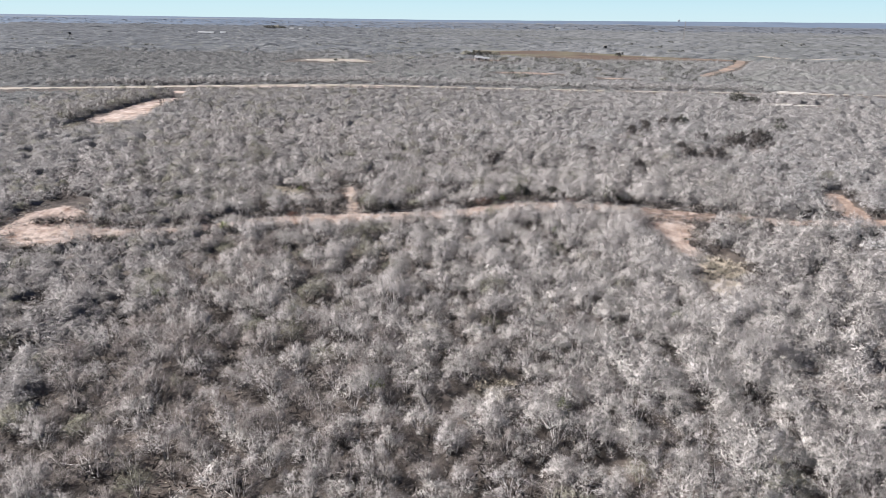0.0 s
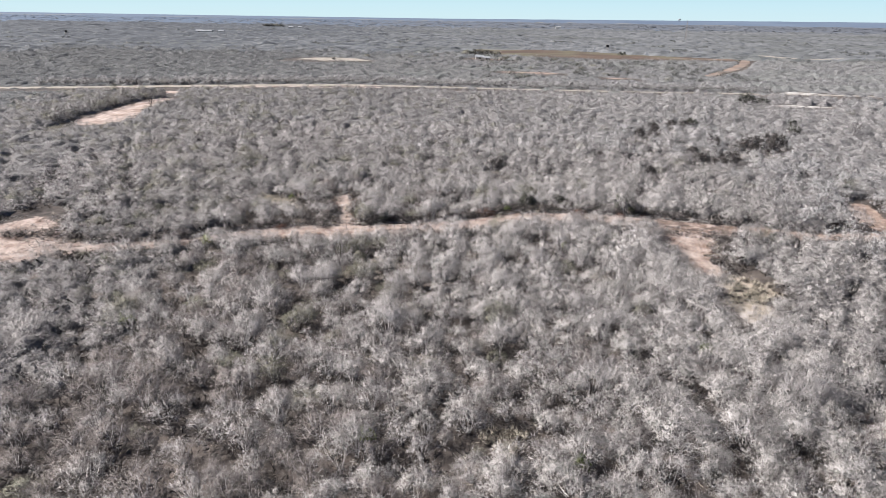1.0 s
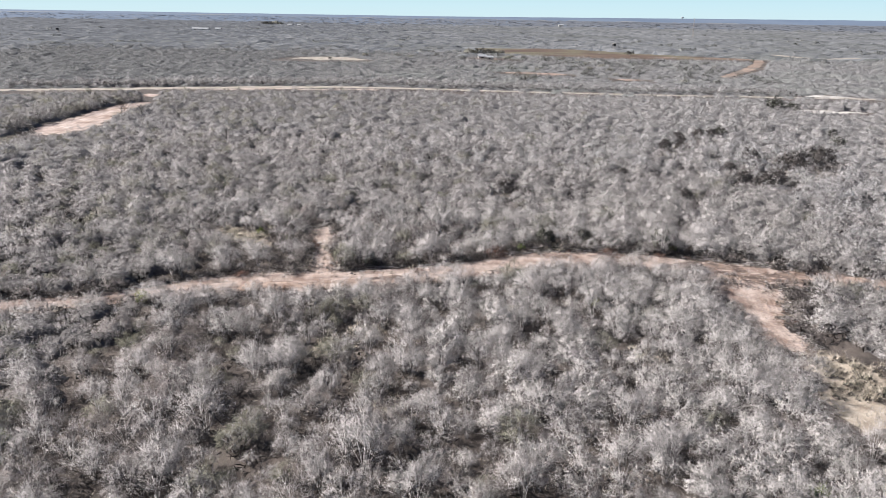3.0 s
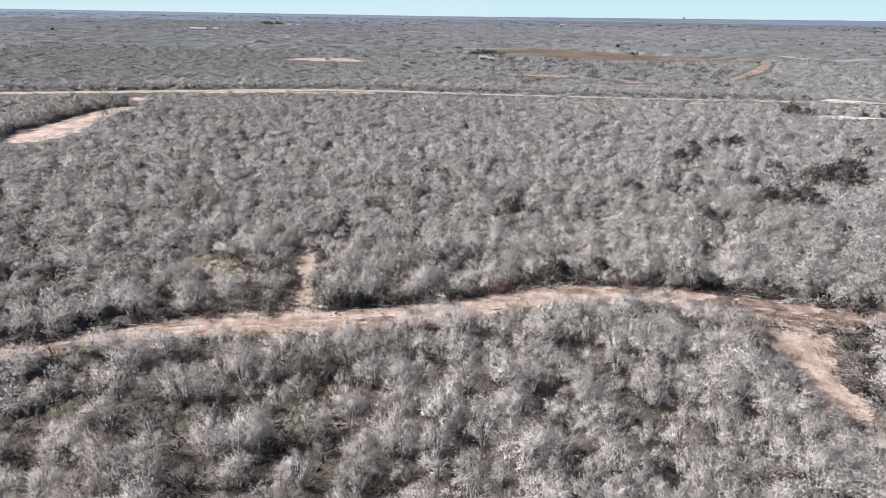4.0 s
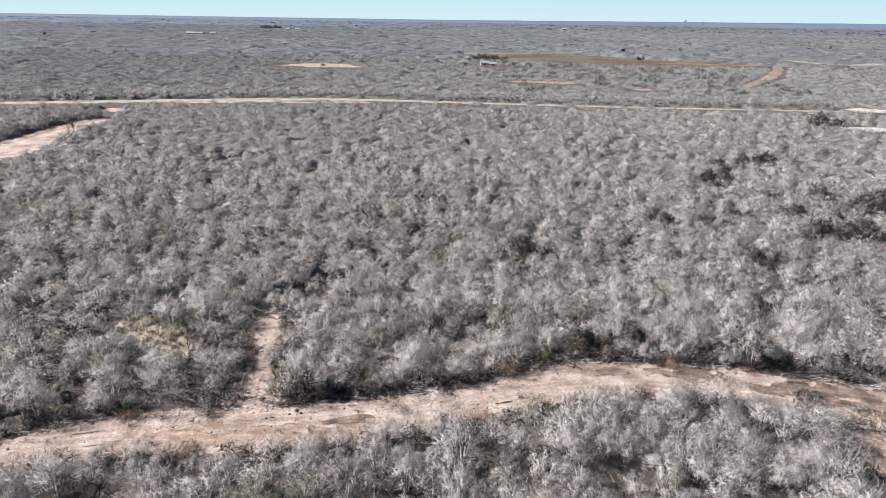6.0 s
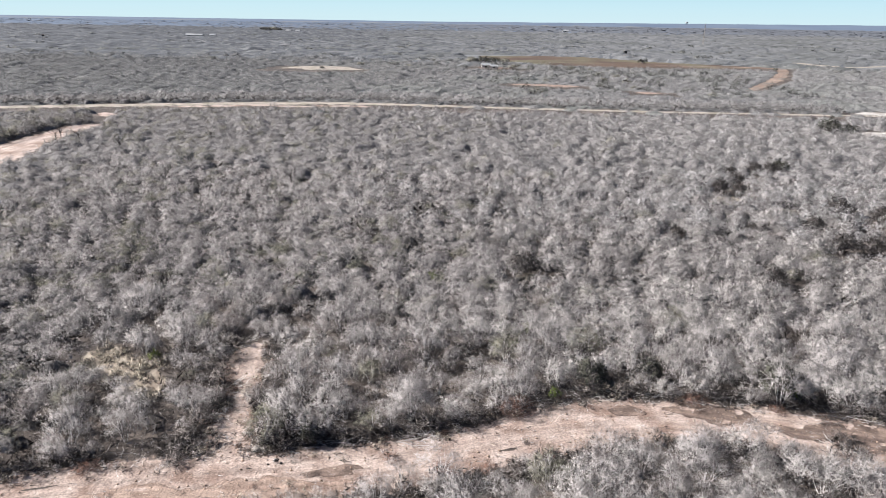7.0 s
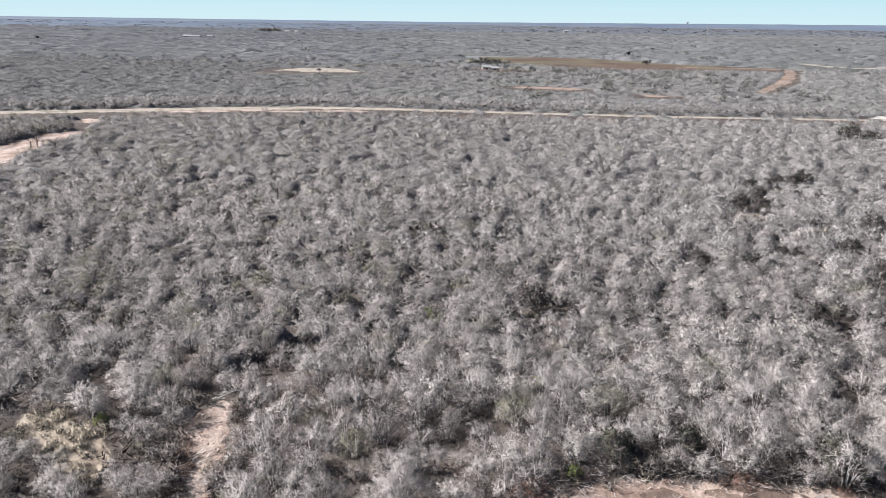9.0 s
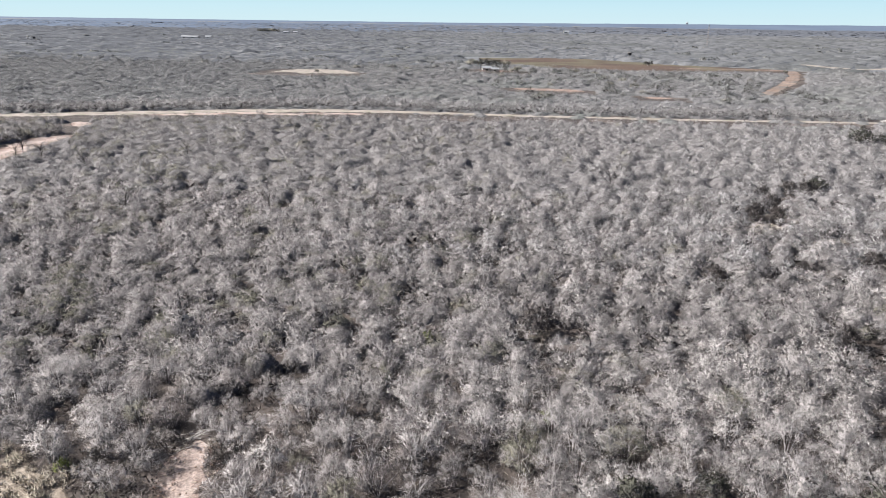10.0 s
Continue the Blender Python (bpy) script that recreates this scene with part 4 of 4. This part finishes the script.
# ---- dead wood ----
def limb_piece(bm, p, q, r0, r1, bend, rng):
    """A bent tapered branch."""
    p, q = Vector(p), Vector(q)
    rings = []
    d = (q - p).normalized()
    a = d.orthogonal().normalized()
    b = d.cross(a)
    off = Vector(rng.normal(size=3)) * bend
    off.z = abs(off.z)
    for i in range(5):
        t = i / 4
        c = p.lerp(q, t) + off * math.sin(math.pi * t)
        r = r0 + (r1 - r0) * t
        rings.append([bm.verts.new(c + (a * math.cos(u) + b * math.sin(u)) * r) for u in (0, 1.57, 3.14, 4.71)])
    for i in range(4):
        for j in range(4):
            bm.faces.new((rings[i][j], rings[i][(j + 1) % 4], rings[i + 1][(j + 1) % 4], rings[i + 1][j]))
    bm.faces.new(rings[0][::-1])
    bm.faces.new(rings[-1])


def branch_mesh(bm, length, rng, thick):
    end = Vector((length, 0, thick + 0.1 * length * rng.random()))
    limb_piece(bm, (0, 0, thick), end, thick, thick * 0.3, 0.06 * length, rng)
    for k in range(4):
        t = rng.uniform(0.3, 0.9)
        p = end * t + Vector((0, 0, thick * (1 - t)))
        w = rng.choice([-1, 1]) * rng.uniform(0.4, 1.0)
        q = p + Vector((0.7, w, rng.uniform(0.1, 0.8))).normalized() * length * rng.uniform(0.18, 0.4)
        limb_piece(bm, p, q, thick * 0.5, thick * 0.15, 0.03, rng)


def brush_pile(px, py, turn, seed, count, size, mat, label):
    rng = np.random.default_rng(seed)
    ob = thing("brush_pile", pose(px, py, 0, 0, 0, turn), label, "brush pile")
    for k in range(count):
        bm = bmesh.new()
        branch_mesh(bm, size * rng.uniform(0.6, 1.3), rng, rng.uniform(0.016, 0.038))
        bmesh.ops.transform(bm, matrix=pose(rng.normal() * size * 0.5, rng.normal() * 0.55, 0.02 + 0.04 * (k % 5), 0, 0, rng.uniform(-35, 35) + 180 * (k % 2)),
                            verts=bm.verts)
        part("branch", bm, mat, ob)


for i, (px, py, turn, count, size) in enumerate([(12.2, 106.1, 0, 16, 1.7), (16.8, 106.4, -8, 16, 1.9), (29, 104.4, -12, 14, 1.8), (34.5, 102.6, -10, 14, 1.8), (-9.3, 97.9, 8, 12, 1.5),
                                                 (-3.4, 99.0, 12, 14, 1.6), (-20.2, 112.6, 30, 12, 1.6), (-32.6, 90.6, 20, 12, 1.6), (7.2, 104.6, 5, 10, 1.3),
                                                 (-14.0, 101.5, 70, 8, 1.2), (-19.3, 97.4, 0, 12, 1.6), (-19.4, 102.5, 15, 12, 1.4), (-18.6, 105.2, 60, 10, 1.2), (-18.2, 100.4, -30, 10, 1.2), (20.8, 105.6, -5, 12, 1.6)]):
    brush_pile(px, py, turn, 40 + i, count, size, M_BARK if i % 3 else M_BONE, "heap of bleached cut branches beside the dirt track")


def dead_tree(px, py, high, seed, mat, label):
    rng = np.random.default_rng(seed)
    ob = thing("dead_tree", pose(px, py, 0, 0, 0, seed * 40), label, "tree")
    bm = bmesh.new()
    limb_piece(bm, (0, 0, -0.1), (0.15, 0.1, high * 0.6), 0.10, 0.05, 0.08, rng)
    part("trunk", bm, mat, ob)
    for k in range(9):
        bm = bmesh.new()
        z = high * rng.uniform(0.25, 0.6)
        u = k * 2.4
        p = Vector((0.15 * z / (0.6 * high), 0.1 * z / (0.6 * high), z))
        q = p + Vector((math.cos(u), math.sin(u), rng.uniform(0.7, 1.6))).normalized() * high * rng.uniform(0.3, 0.5)
        limb_piece(bm, p, q, 0.038, 0.012, 0.12, rng)
        for n2 in range(5):
            t = rng.uniform(0.35, 0.95)
            p2 = p.lerp(q, t)
            q2 = p2 + (Vector(rng.normal(size=3)) * 0.5 + (q - p).normalized() + Vector((0, 0, 0.4))).normalized() * high * rng.uniform(0.1, 0.22)
            limb_piece(bm, p2, q2, 0.018, 0.006, 0.05, rng)
        part("limb", bm, mat, ob)


dead_tree(56.5, 139.6, 3.6, 3, M_BONE, "bleached dead tree standing in the brush")
for i, (px, py) in enumerate([(-52, 168), (-31, 170), (-74, 196), (-60, 210), (-88, 205), (23, 190), (95, 178), (-95.5, 210), (-93.5, 205)]):
    dead_tree(px, py, 4.6, 20 + i, M_DARK_SHADE_TWIG, "dark dead tree above the grey brush")

# ---- clods, grass and seedlings on bare ground ----
small_rng = np.random.default_rng(5)


def along_track(rows, count, edge, wide=1.0):
    line = smooth_line(rows, 0.5)
    i = small_rng.integers(1, len(line) - 1, count)
    way = unit(line[i + 0, :2] - line[i - 1, :2])
    s = small_rng.uniform(-1, 1, count)
    s = np.sign(s) * np.abs(s) ** edge * wide
    return line[i, 0] - way[:, 1] * s * line[i, 2] * 0.5, line[i, 1] + way[:, 0] * s * line[i, 2] * 0.5


def stones(name, x, y, size, mat, label):
    v0 = np.array([[1, 0, 0], [-1, 0, 0], [0, 1, 0], [0, -1, 0], [0, 0, 1], [0, 0, -0.6]], dtype=float)
    f0 = np.array([[0, 2, 4], [2, 1, 4], [1, 3, 4], [3, 0, 4], [2, 0, 5], [1, 2, 5], [3, 1, 5], [0, 3, 5]])
    n = len(x)
    v = v0[None] * small_rng.uniform(0.6, 1.3, (n, 6, 1)) * size[:, None, None]
    u = small_rng.uniform(0, 6.283, n)
    c, s = np.cos(u)[:, None], np.sin(u)[:, None]
    v = np.stack([v[:, :, 0] * c - v[:, :, 1] * s + x[:, None], v[:, :, 0] * s + v[:, :, 1] * c + y[:, None], v[:, :, 2] * 0.7 + 0.06], 2)
    f = (f0[None] + 6 * np.arange(n)[:, None, None]).reshape(-1, 3)
    return tagged(new(name, mesh_from(name, v.reshape(-1, 3), f, [mat])), label, name.split("_")[-1], kind="stuff")


xs, ys = zip(*[along_track(r, n, 0.7, 1.0) for r, n in ((TRACK, 1500), (SPUR, 300), (TURNOUT, 400), (WEST_OPENING, 150))])
xs, ys = np.concatenate(xs), np.concatenate(ys)
stones("loose_clods", xs, ys, 0.03 + 0.10 * small_rng.random(len(xs)) ** 3, M_STONE, "loose clods of earth on the bare dirt")
rock = stones("dark_clods", np.array([-12.6, -12.2, -13.0, -12.4]), np.array([95.7, 95.4, 95.2, 96.1]), np.array([0.2, 0.13, 0.11, 0.1]), M_DARK,
              "dark upturned clods of wet earth on the track")

# fallen twigs and litter along the tracks
lx, ly = zip(*[along_track(r, n, 0.3, w) for r, n, w in ((TRACK, 11000, 1.7), (SPUR, 2500, 2.0), (TURNOUT, 2500, 1.7), (WEST_OPENING, 1500, 1.3))])
lx, ly = np.concatenate(lx), np.concatenate(ly)
n = len(lx)
turn = small_rng.uniform(0, 6.283, n)
for name, pick, mat, label in (("twig_litter", slice(0, n, 2), M_BARK, "grey fallen twigs along the tracks"), ("dark_litter", slice(1, n, 2), M_DARK_SHADE_TWIG, "dark fallen twigs along the tracks")):
    p = np.stack([lx, ly, small_rng.uniform(0.06, 0.16, n)], 1)[pick]
    d = unit(np.stack([np.cos(turn), np.sin(turn), small_rng.normal(size=n) * 0.18], 1)[pick])
    v, f = blades(p, d, small_rng.uniform(0.2, 0.95, len(p)), small_rng.uniform(0.02, 0.05, len(p)), small_rng, np.tile((0.0, 0.0, 1.0), (len(p), 1)))
    tagged(new(name, mesh_from(name, v, f, [mat])), label, "litter", kind="stuff")

fx, fy = small_rng.uniform(-34, 34, 26000), small_rng.uniform(27, 122, 26000)
turn = small_rng.uniform(0, 6.283, len(fx))
for name, pick, mat, label in (("floor_litter", slice(0, None, 2), M_BARK, "grey fallen twigs on the soil under the brush"),
                               ("floor_litter", slice(1, None, 2), M_GRASS, "straw-coloured dry grass stalks on the soil under the brush")):
    p = np.stack([fx, fy, np.full(len(fx), 0.05)], 1)[pick]
    d = unit(np.stack([np.cos(turn), np.sin(turn), small_rng.uniform(0, 0.7, len(fx))], 1)[pick])
    v, f = blades(p, d, small_rng.uniform(0.15, 0.7, len(p)), small_rng.uniform(0.015, 0.045, len(p)), small_rng, np.tile((0.0, 0.0, 1.0), (len(p), 1)))
    tagged(new(name, mesh_from(name, v, f, [mat])), label, "litter", kind="stuff")

SMALL = [[shrub_shape(900 + q, 14, 5, height=0.9, radius=0.6, twig_length=0.3, twig_width=0.03, wood=False, core=(24, 0.1)) for q in range(4)]]
for mat, count, seed in ((M_GREY, 240, 1), (M_RUST, 90, 2), (M_GRASS, 160, 3)):
    xs, ys = zip(*[along_track(r, int(n * count), 0.35, 1.12) for r, n in ((TRACK, 0.6), (SPUR, 0.35), (TURNOUT, 0.25), (WEST_OPENING, 0.1))])
    xs, ys = np.concatenate(xs), np.concatenate(ys)
    brush_mass("seedlings", xs, ys, small_rng.uniform(0.2, 0.8, len(xs)), SMALL, "low twiggy regrowth along the track edge", kinds=np.zeros(len(xs), dtype=int),
               mats=[mat], category="regrowth")
ex, ey = zip(*[along_track(r, n, 0.12, w) for r, n, w in ((TRACK, 280, 1.45), (SPUR, 60, 1.7), (TURNOUT, 60, 1.5))])
ex, ey = np.concatenate(ex), np.concatenate(ey)
# brown and dark twigs here imitate the black shade below the edge shrubs
brush_mass("edge_growth", ex, ey, small_rng.uniform(0.7, 1.6, len(ex)), [[shrub_shape(930 + q, 18, 6, height=0.9, radius=0.7, twig_length=0.34, twig_width=0.026, up=0.4, loose=0.8,
           wood=False, core=(24, 0.1)) for q in range(4)], [shrub_shape(940 + q, 18, 6, height=0.7, radius=0.8, twig_length=0.34, twig_width=0.026, up=0.2, loose=0.9,
           wood=False, core=(24, 0.1)) for q in range(4)]], "low bare growth under the brush edge darkened for the shade there", kinds=small_rng.integers(0, 2, len(ex)), mats=[M_BROWN, M_DARK_SHADE_TWIG],
           category="regrowth")
GRASS = [[shrub_shape(950 + q, 10, 6, height=0.45, radius=0.4, twig_length=0.3, twig_width=0.025, up=0.9, wood=False, core=(24, 0.1)) for q in range(4)]]
gx = np.concatenate([g[0] + small_rng.normal(size=26) * g[2] * 0.9 for g in NEAR_GAPS])
gy = np.concatenate([g[1] + small_rng.normal(size=26) * g[2] * 0.9 for g in NEAR_GAPS])
gx = np.concatenate([gx, 31.8 + small_rng.normal(size=90) * 1.5, -28.5 + small_rng.normal(size=50) * 2.4])
gy = np.concatenate([gy, 75.5 + small_rng.normal(size=90) * 2.2, 107.0 + small_rng.normal(size=50) * 1.4])
brush_mass("grass", gx, gy, small_rng.uniform(0.6, 1.5, len(gx)), GRASS, "dry yellow grass tufts in the gaps", kinds=np.zeros(len(gx), dtype=int), mats=[M_GRASS],
           category="grass")


# ---- far off: buildings, posts, trees, hills ----
def shed(px, py, turn, wide, deep, high, label):
    ob = thing("shed", pose(px, py, 0, 0, 0, turn), label, "shed")
    part("wall", box(bmesh.new(), -wide / 2, -deep / 2, -0.1, wide / 2, deep / 2, high, 0.03), M_WALL, ob)
    bm = bmesh.new()
    e, r = 0.4, deep * 0.28
    top = [(-wide / 2 - e, -deep / 2 - e, high), (-wide / 2 - e, 0, high + r), (-wide / 2 - e, deep / 2 + e, high)]
    a = [bm.verts.new(p) for p in top] + [bm.verts.new((p[0], p[1], p[2] + 0.12)) for p in top]
    c = [bm.verts.new((-v.co.x, v.co.y, v.co.z)) for v in a]
    for i, j in ((0, 1), (1, 2)):
        bm.faces.new((a[i + 3], a[j + 3], c[j + 3], c[i + 3]))
        bm.faces.new((a[i], a[j], c[j], c[i]))
        bm.faces.new((a[i], a[j], a[j + 3], a[i + 3]))
        bm.faces.new((c[i], c[j], c[j + 3], c[i + 3]))
    for i in (0, 2):
        bm.faces.new((a[i], a[i + 3], c[i + 3], c[i]))
    bmesh.ops.recalc_face_normals(bm, faces=bm.faces)
    part("roof", bm, M_WHITE, ob, "white sheet-metal gable roof")
    part("door", box(bmesh.new(), -wide * 0.15, -deep / 2 - 0.06, 0, wide * 0.15, -deep / 2 + 0.02, high * 0.8, 0.01), M_DARK, ob, "dark open doorway")


shed(4.5, 483, 8, 5, 4, 1.3, "small white metal shed in far brush")
shed(9.5, 479, -6, 4, 3, 1.0, "small white metal lean-to in far brush")
for px, py, w in ((-364, 940, 8), (-350, 932, 12), (-336, 945, 7)):
    shed(px, py, 5, w, 6, 2.6, "long pale metal farm building far off")
shed(-323, 1257, 0, 8, 6, 3, "white farmhouse far off")
shed(-308, 1262, 0, 7, 6, 3, "white farmhouse far off")
shed(190, 1650, 0, 12, 8, 4, "white farm building near the horizon")


def blind(px, py, high, label):
    """A hunting blind on stilts."""
    ob = thing("hunting_blind", pose(px, py, 0, 0, 0, 20), label, "hunting blind")
    for sx in (-1, 1):
        for sy in (-1, 1):
            bm = bmesh.new()
            limb_piece(bm, (sx * 1.0, sy * 1.0, -0.1), (sx * 0.7, sy * 0.7, high - 1.8), 0.09, 0.09, 0.0, np.random.default_rng(1))
            part("leg", bm, M_POST, ob)
    part("cabin", box(bmesh.new(), -1, -1, high - 1.8, 1, 1, high, 0.05), M_DARK, ob, "dark boarded cabin")
    part("roof", box(bmesh.new(), -1.2, -1.2, high, 1.2, 1.2, high + 0.12, 0.03), M_POST, ob)


blind(-428, 739, 6.5, "dark hunting blind on stilts far off")
blind(112, 606, 6.0, "dark hunting blind on stilts beside the field")


def pole(px, py, high, lean, mat, label):
    ob = thing("pole", pose(px, py, 0, 0, lean, 0), label, "pole")
    bm = bmesh.new()
    limb_piece(bm, (0, 0, -0.3), (0, 0, high), 0.13, 0.10, 0.0, np.random.default_rng(2))
    part("shaft", bm, mat, ob)
    part("cap", box(bmesh.new(), -0.16, -0.16, high, 0.16, 0.16, high + 0.12, 0.03), mat, ob)


pole(-55.4, 301, 4.6, 52, M_BONE, "pale leaning pole beside the ranch road")
for i in range(9):
    pole(-40 + i * 22, 294.5 - (i > 3) * 2.0, 1.5, 2 * (i % 3), M_POST, "weathered fence post beside the ranch road")

TREE = dict(height=5.2, radius=3.4, twig_length=0.5, twig_width=0.24, up=0.1, loose=0.9, core=(90, 0.2), trunk=0.3)
for i, (px, py, sc) in enumerate([(-4, 520, 1.4), (3, 522, 1.5), (10, 521, 1.5), (17, 523, 1.2), (113, 551, 1.1), (-87, 447, 0.5), (184, 503, 0.45), (186, 509, 0.4), (-388, 1356, 2.2),
                                  (-378, 1362, 2.4), (-366, 1352, 2.0), (-398, 1360, 2.0), (20, 470, 0.9), (30, 462, 0.8), (44, 455, 0.9), (62, 452, 0.8), (76, 440, 0.9), (92, 430, 0.9),
                                  (54, 470, 0.8), (104, 436, 0.8), (120, 445, 0.8), (-70, 475, 0.8), (-50, 480, 0.9), (-25, 486, 0.9), (-40, 470, 0.7), (-110, 478, 0.7), (-8, 470, 0.8),
                                  (70, 415, 0.8), (88, 402, 0.8), (108, 400, 0.7), (60, 395, 0.7), (120, 420, 0.7), (140, 460, 0.8)]):
    plant("tree", Matrix.LocRotScale((px, py, 0), Euler((0, 0, i)), (sc, sc, sc * 0.62)), (M_GREEN if i < 12 else M_DUSKY) if i % 3 else M_OLIVE, "dark rounded evergreen tree far off", "tree", 1000 + i,
          tufts=40, spray=22, **TREE)

# scattered darker trees on the plain out to the horizon
far_rng = np.random.default_rng(8)
ty = 470 + 1100 * far_rng.random(120) ** 1.3
tx = far_rng.uniform(-0.7, 0.7, 120) * ty
ty, tx = np.concatenate([ty + far_rng.normal(size=120) * 5 for k in range(3)]), np.concatenate([tx + (k - 1) * ty * 0.012 for k in range(3)])
ok = np.full(len(tx), True)
for rows, front in ((FIELD, 8), (YARD, 16), (ORANGE_STRIP[:3], 34), (ORANGE_STRIP[3:], 8), (PALE_GLADE, 24), (FAR_TRACK, 24)):
    ok &= to_line(tx, ty, rows, front) > 6
tx, ty = tx[ok], ty[ok]
DISTANT = [[shrub_shape(1100 + q, 10, 7, height=3.0, radius=4.4, twig_length=1.1, twig_width=0.7, loose=0.9, wood=False, core=None, flat=0.6) for q in range(4)]]
brush_mass("distant_trees", tx, ty, far_rng.uniform(0.4, 0.9, len(tx)) * (1 + ty / 2500), DISTANT, "dark scattered trees across the far plain",
           tall=np.clip(900 / ty, 0.4, 1.0), kinds=np.zeros(len(tx), dtype=int), mats=[M_DUSKY], category="trees")


def hills():
    """Low ridges that close the plain at the horizon, haze-blue in their colour."""
    bm = bmesh.new()
    for k, (dist, base) in enumerate(((3900, 0), (4350, 1), (4750, 2))):
        rows = []
        for i in range(161):
            a = radians(-50 + i * 100 / 160)
            h = base + 21 * max(0.0, (i - 76) / 55) + 1.0 * noise.noise((i * 0.06, k * 5.0, 0)) + 1.5 * noise.noise((i * 0.35, k * 5.0, 3))
            rows.append([bm.verts.new((dist * math.sin(a) * f, dist * math.cos(a) * f, z)) for f, z in ((0.94, -1), (0.98, h * 0.7), (1.0, h), (1.03, -1))])
        for p, q in zip(rows, rows[1:]):
            for j in range(3):
                bm.faces.new((p[j], q[j], q[j + 1], p[j + 1]))
    bmesh.ops.recalc_face_normals(bm, faces=bm.faces)
    me = bpy.data.meshes.new("backdrop")
    bm.to_mesh(me)
    bm.free()
    me.materials.append(M_HILL_HAZE)
    tagged(new("backdrop", me), "low hills along the horizon with haze blue painted in", "hills", kind="structure")


hills()


def water_tower(px, py, high):
    ob = thing("water_tower", pose(px, py, 0), "white water tower near the horizon", "water tower")
    for k in range(4):
        bm = bmesh.new()
        a = k * math.pi / 2
        limb_piece(bm, (5 * math.cos(a), 5 * math.sin(a), -0.5), (4 * math.cos(a), 4 * math.sin(a), high - 6), 0.5, 0.5, 0.0, np.random.default_rng(3))
        part("leg", bm, M_WHITE, ob)
    bm = bmesh.new()
    bmesh.ops.create_uvsphere(bm, u_segments=16, v_segments=8, radius=7, matrix=Matrix.LocRotScale((0, 0, high - 3), None, (1, 1, 0.6)))
    part("tank", bm, M_WHITE, ob, "rounded white tank")


water_tower(1060, 3800, 24)


def lattice_mast(px, py, high):
    ob = thing("lattice_mast", pose(px, py, 0, 0, 0, 15), "slim grey lattice radio mast standing in far brush", "mast")
    rng = np.random.default_rng(4)
    corner = [Vector((1.1 * math.cos(a), 1.1 * math.sin(a), 0)) for a in (0.0, 2.0944, 4.1888)]
    for c in corner:
        bm = bmesh.new()
        limb_piece(bm, c + Vector((0, 0, -0.3)), c * 0.5 + Vector((0, 0, high)), 0.09, 0.07, 0.0, rng)
        part("leg", bm, M_POST, ob)
    for k in range(10):
        for j in range(3):
            bm = bmesh.new()
            za, zb = high * k / 10, high * (k + 1) / 10
            p = corner[j] * (1 - 0.5 * za / high) + Vector((0, 0, za))
            q = corner[(j + 1) % 3] * (1 - 0.5 * zb / high) + Vector((0, 0, zb))
            limb_piece(bm, p, q, 0.04, 0.04, 0.0, rng)
            part("brace", bm, M_POST, ob)


lattice_mast(272, 938, 26)
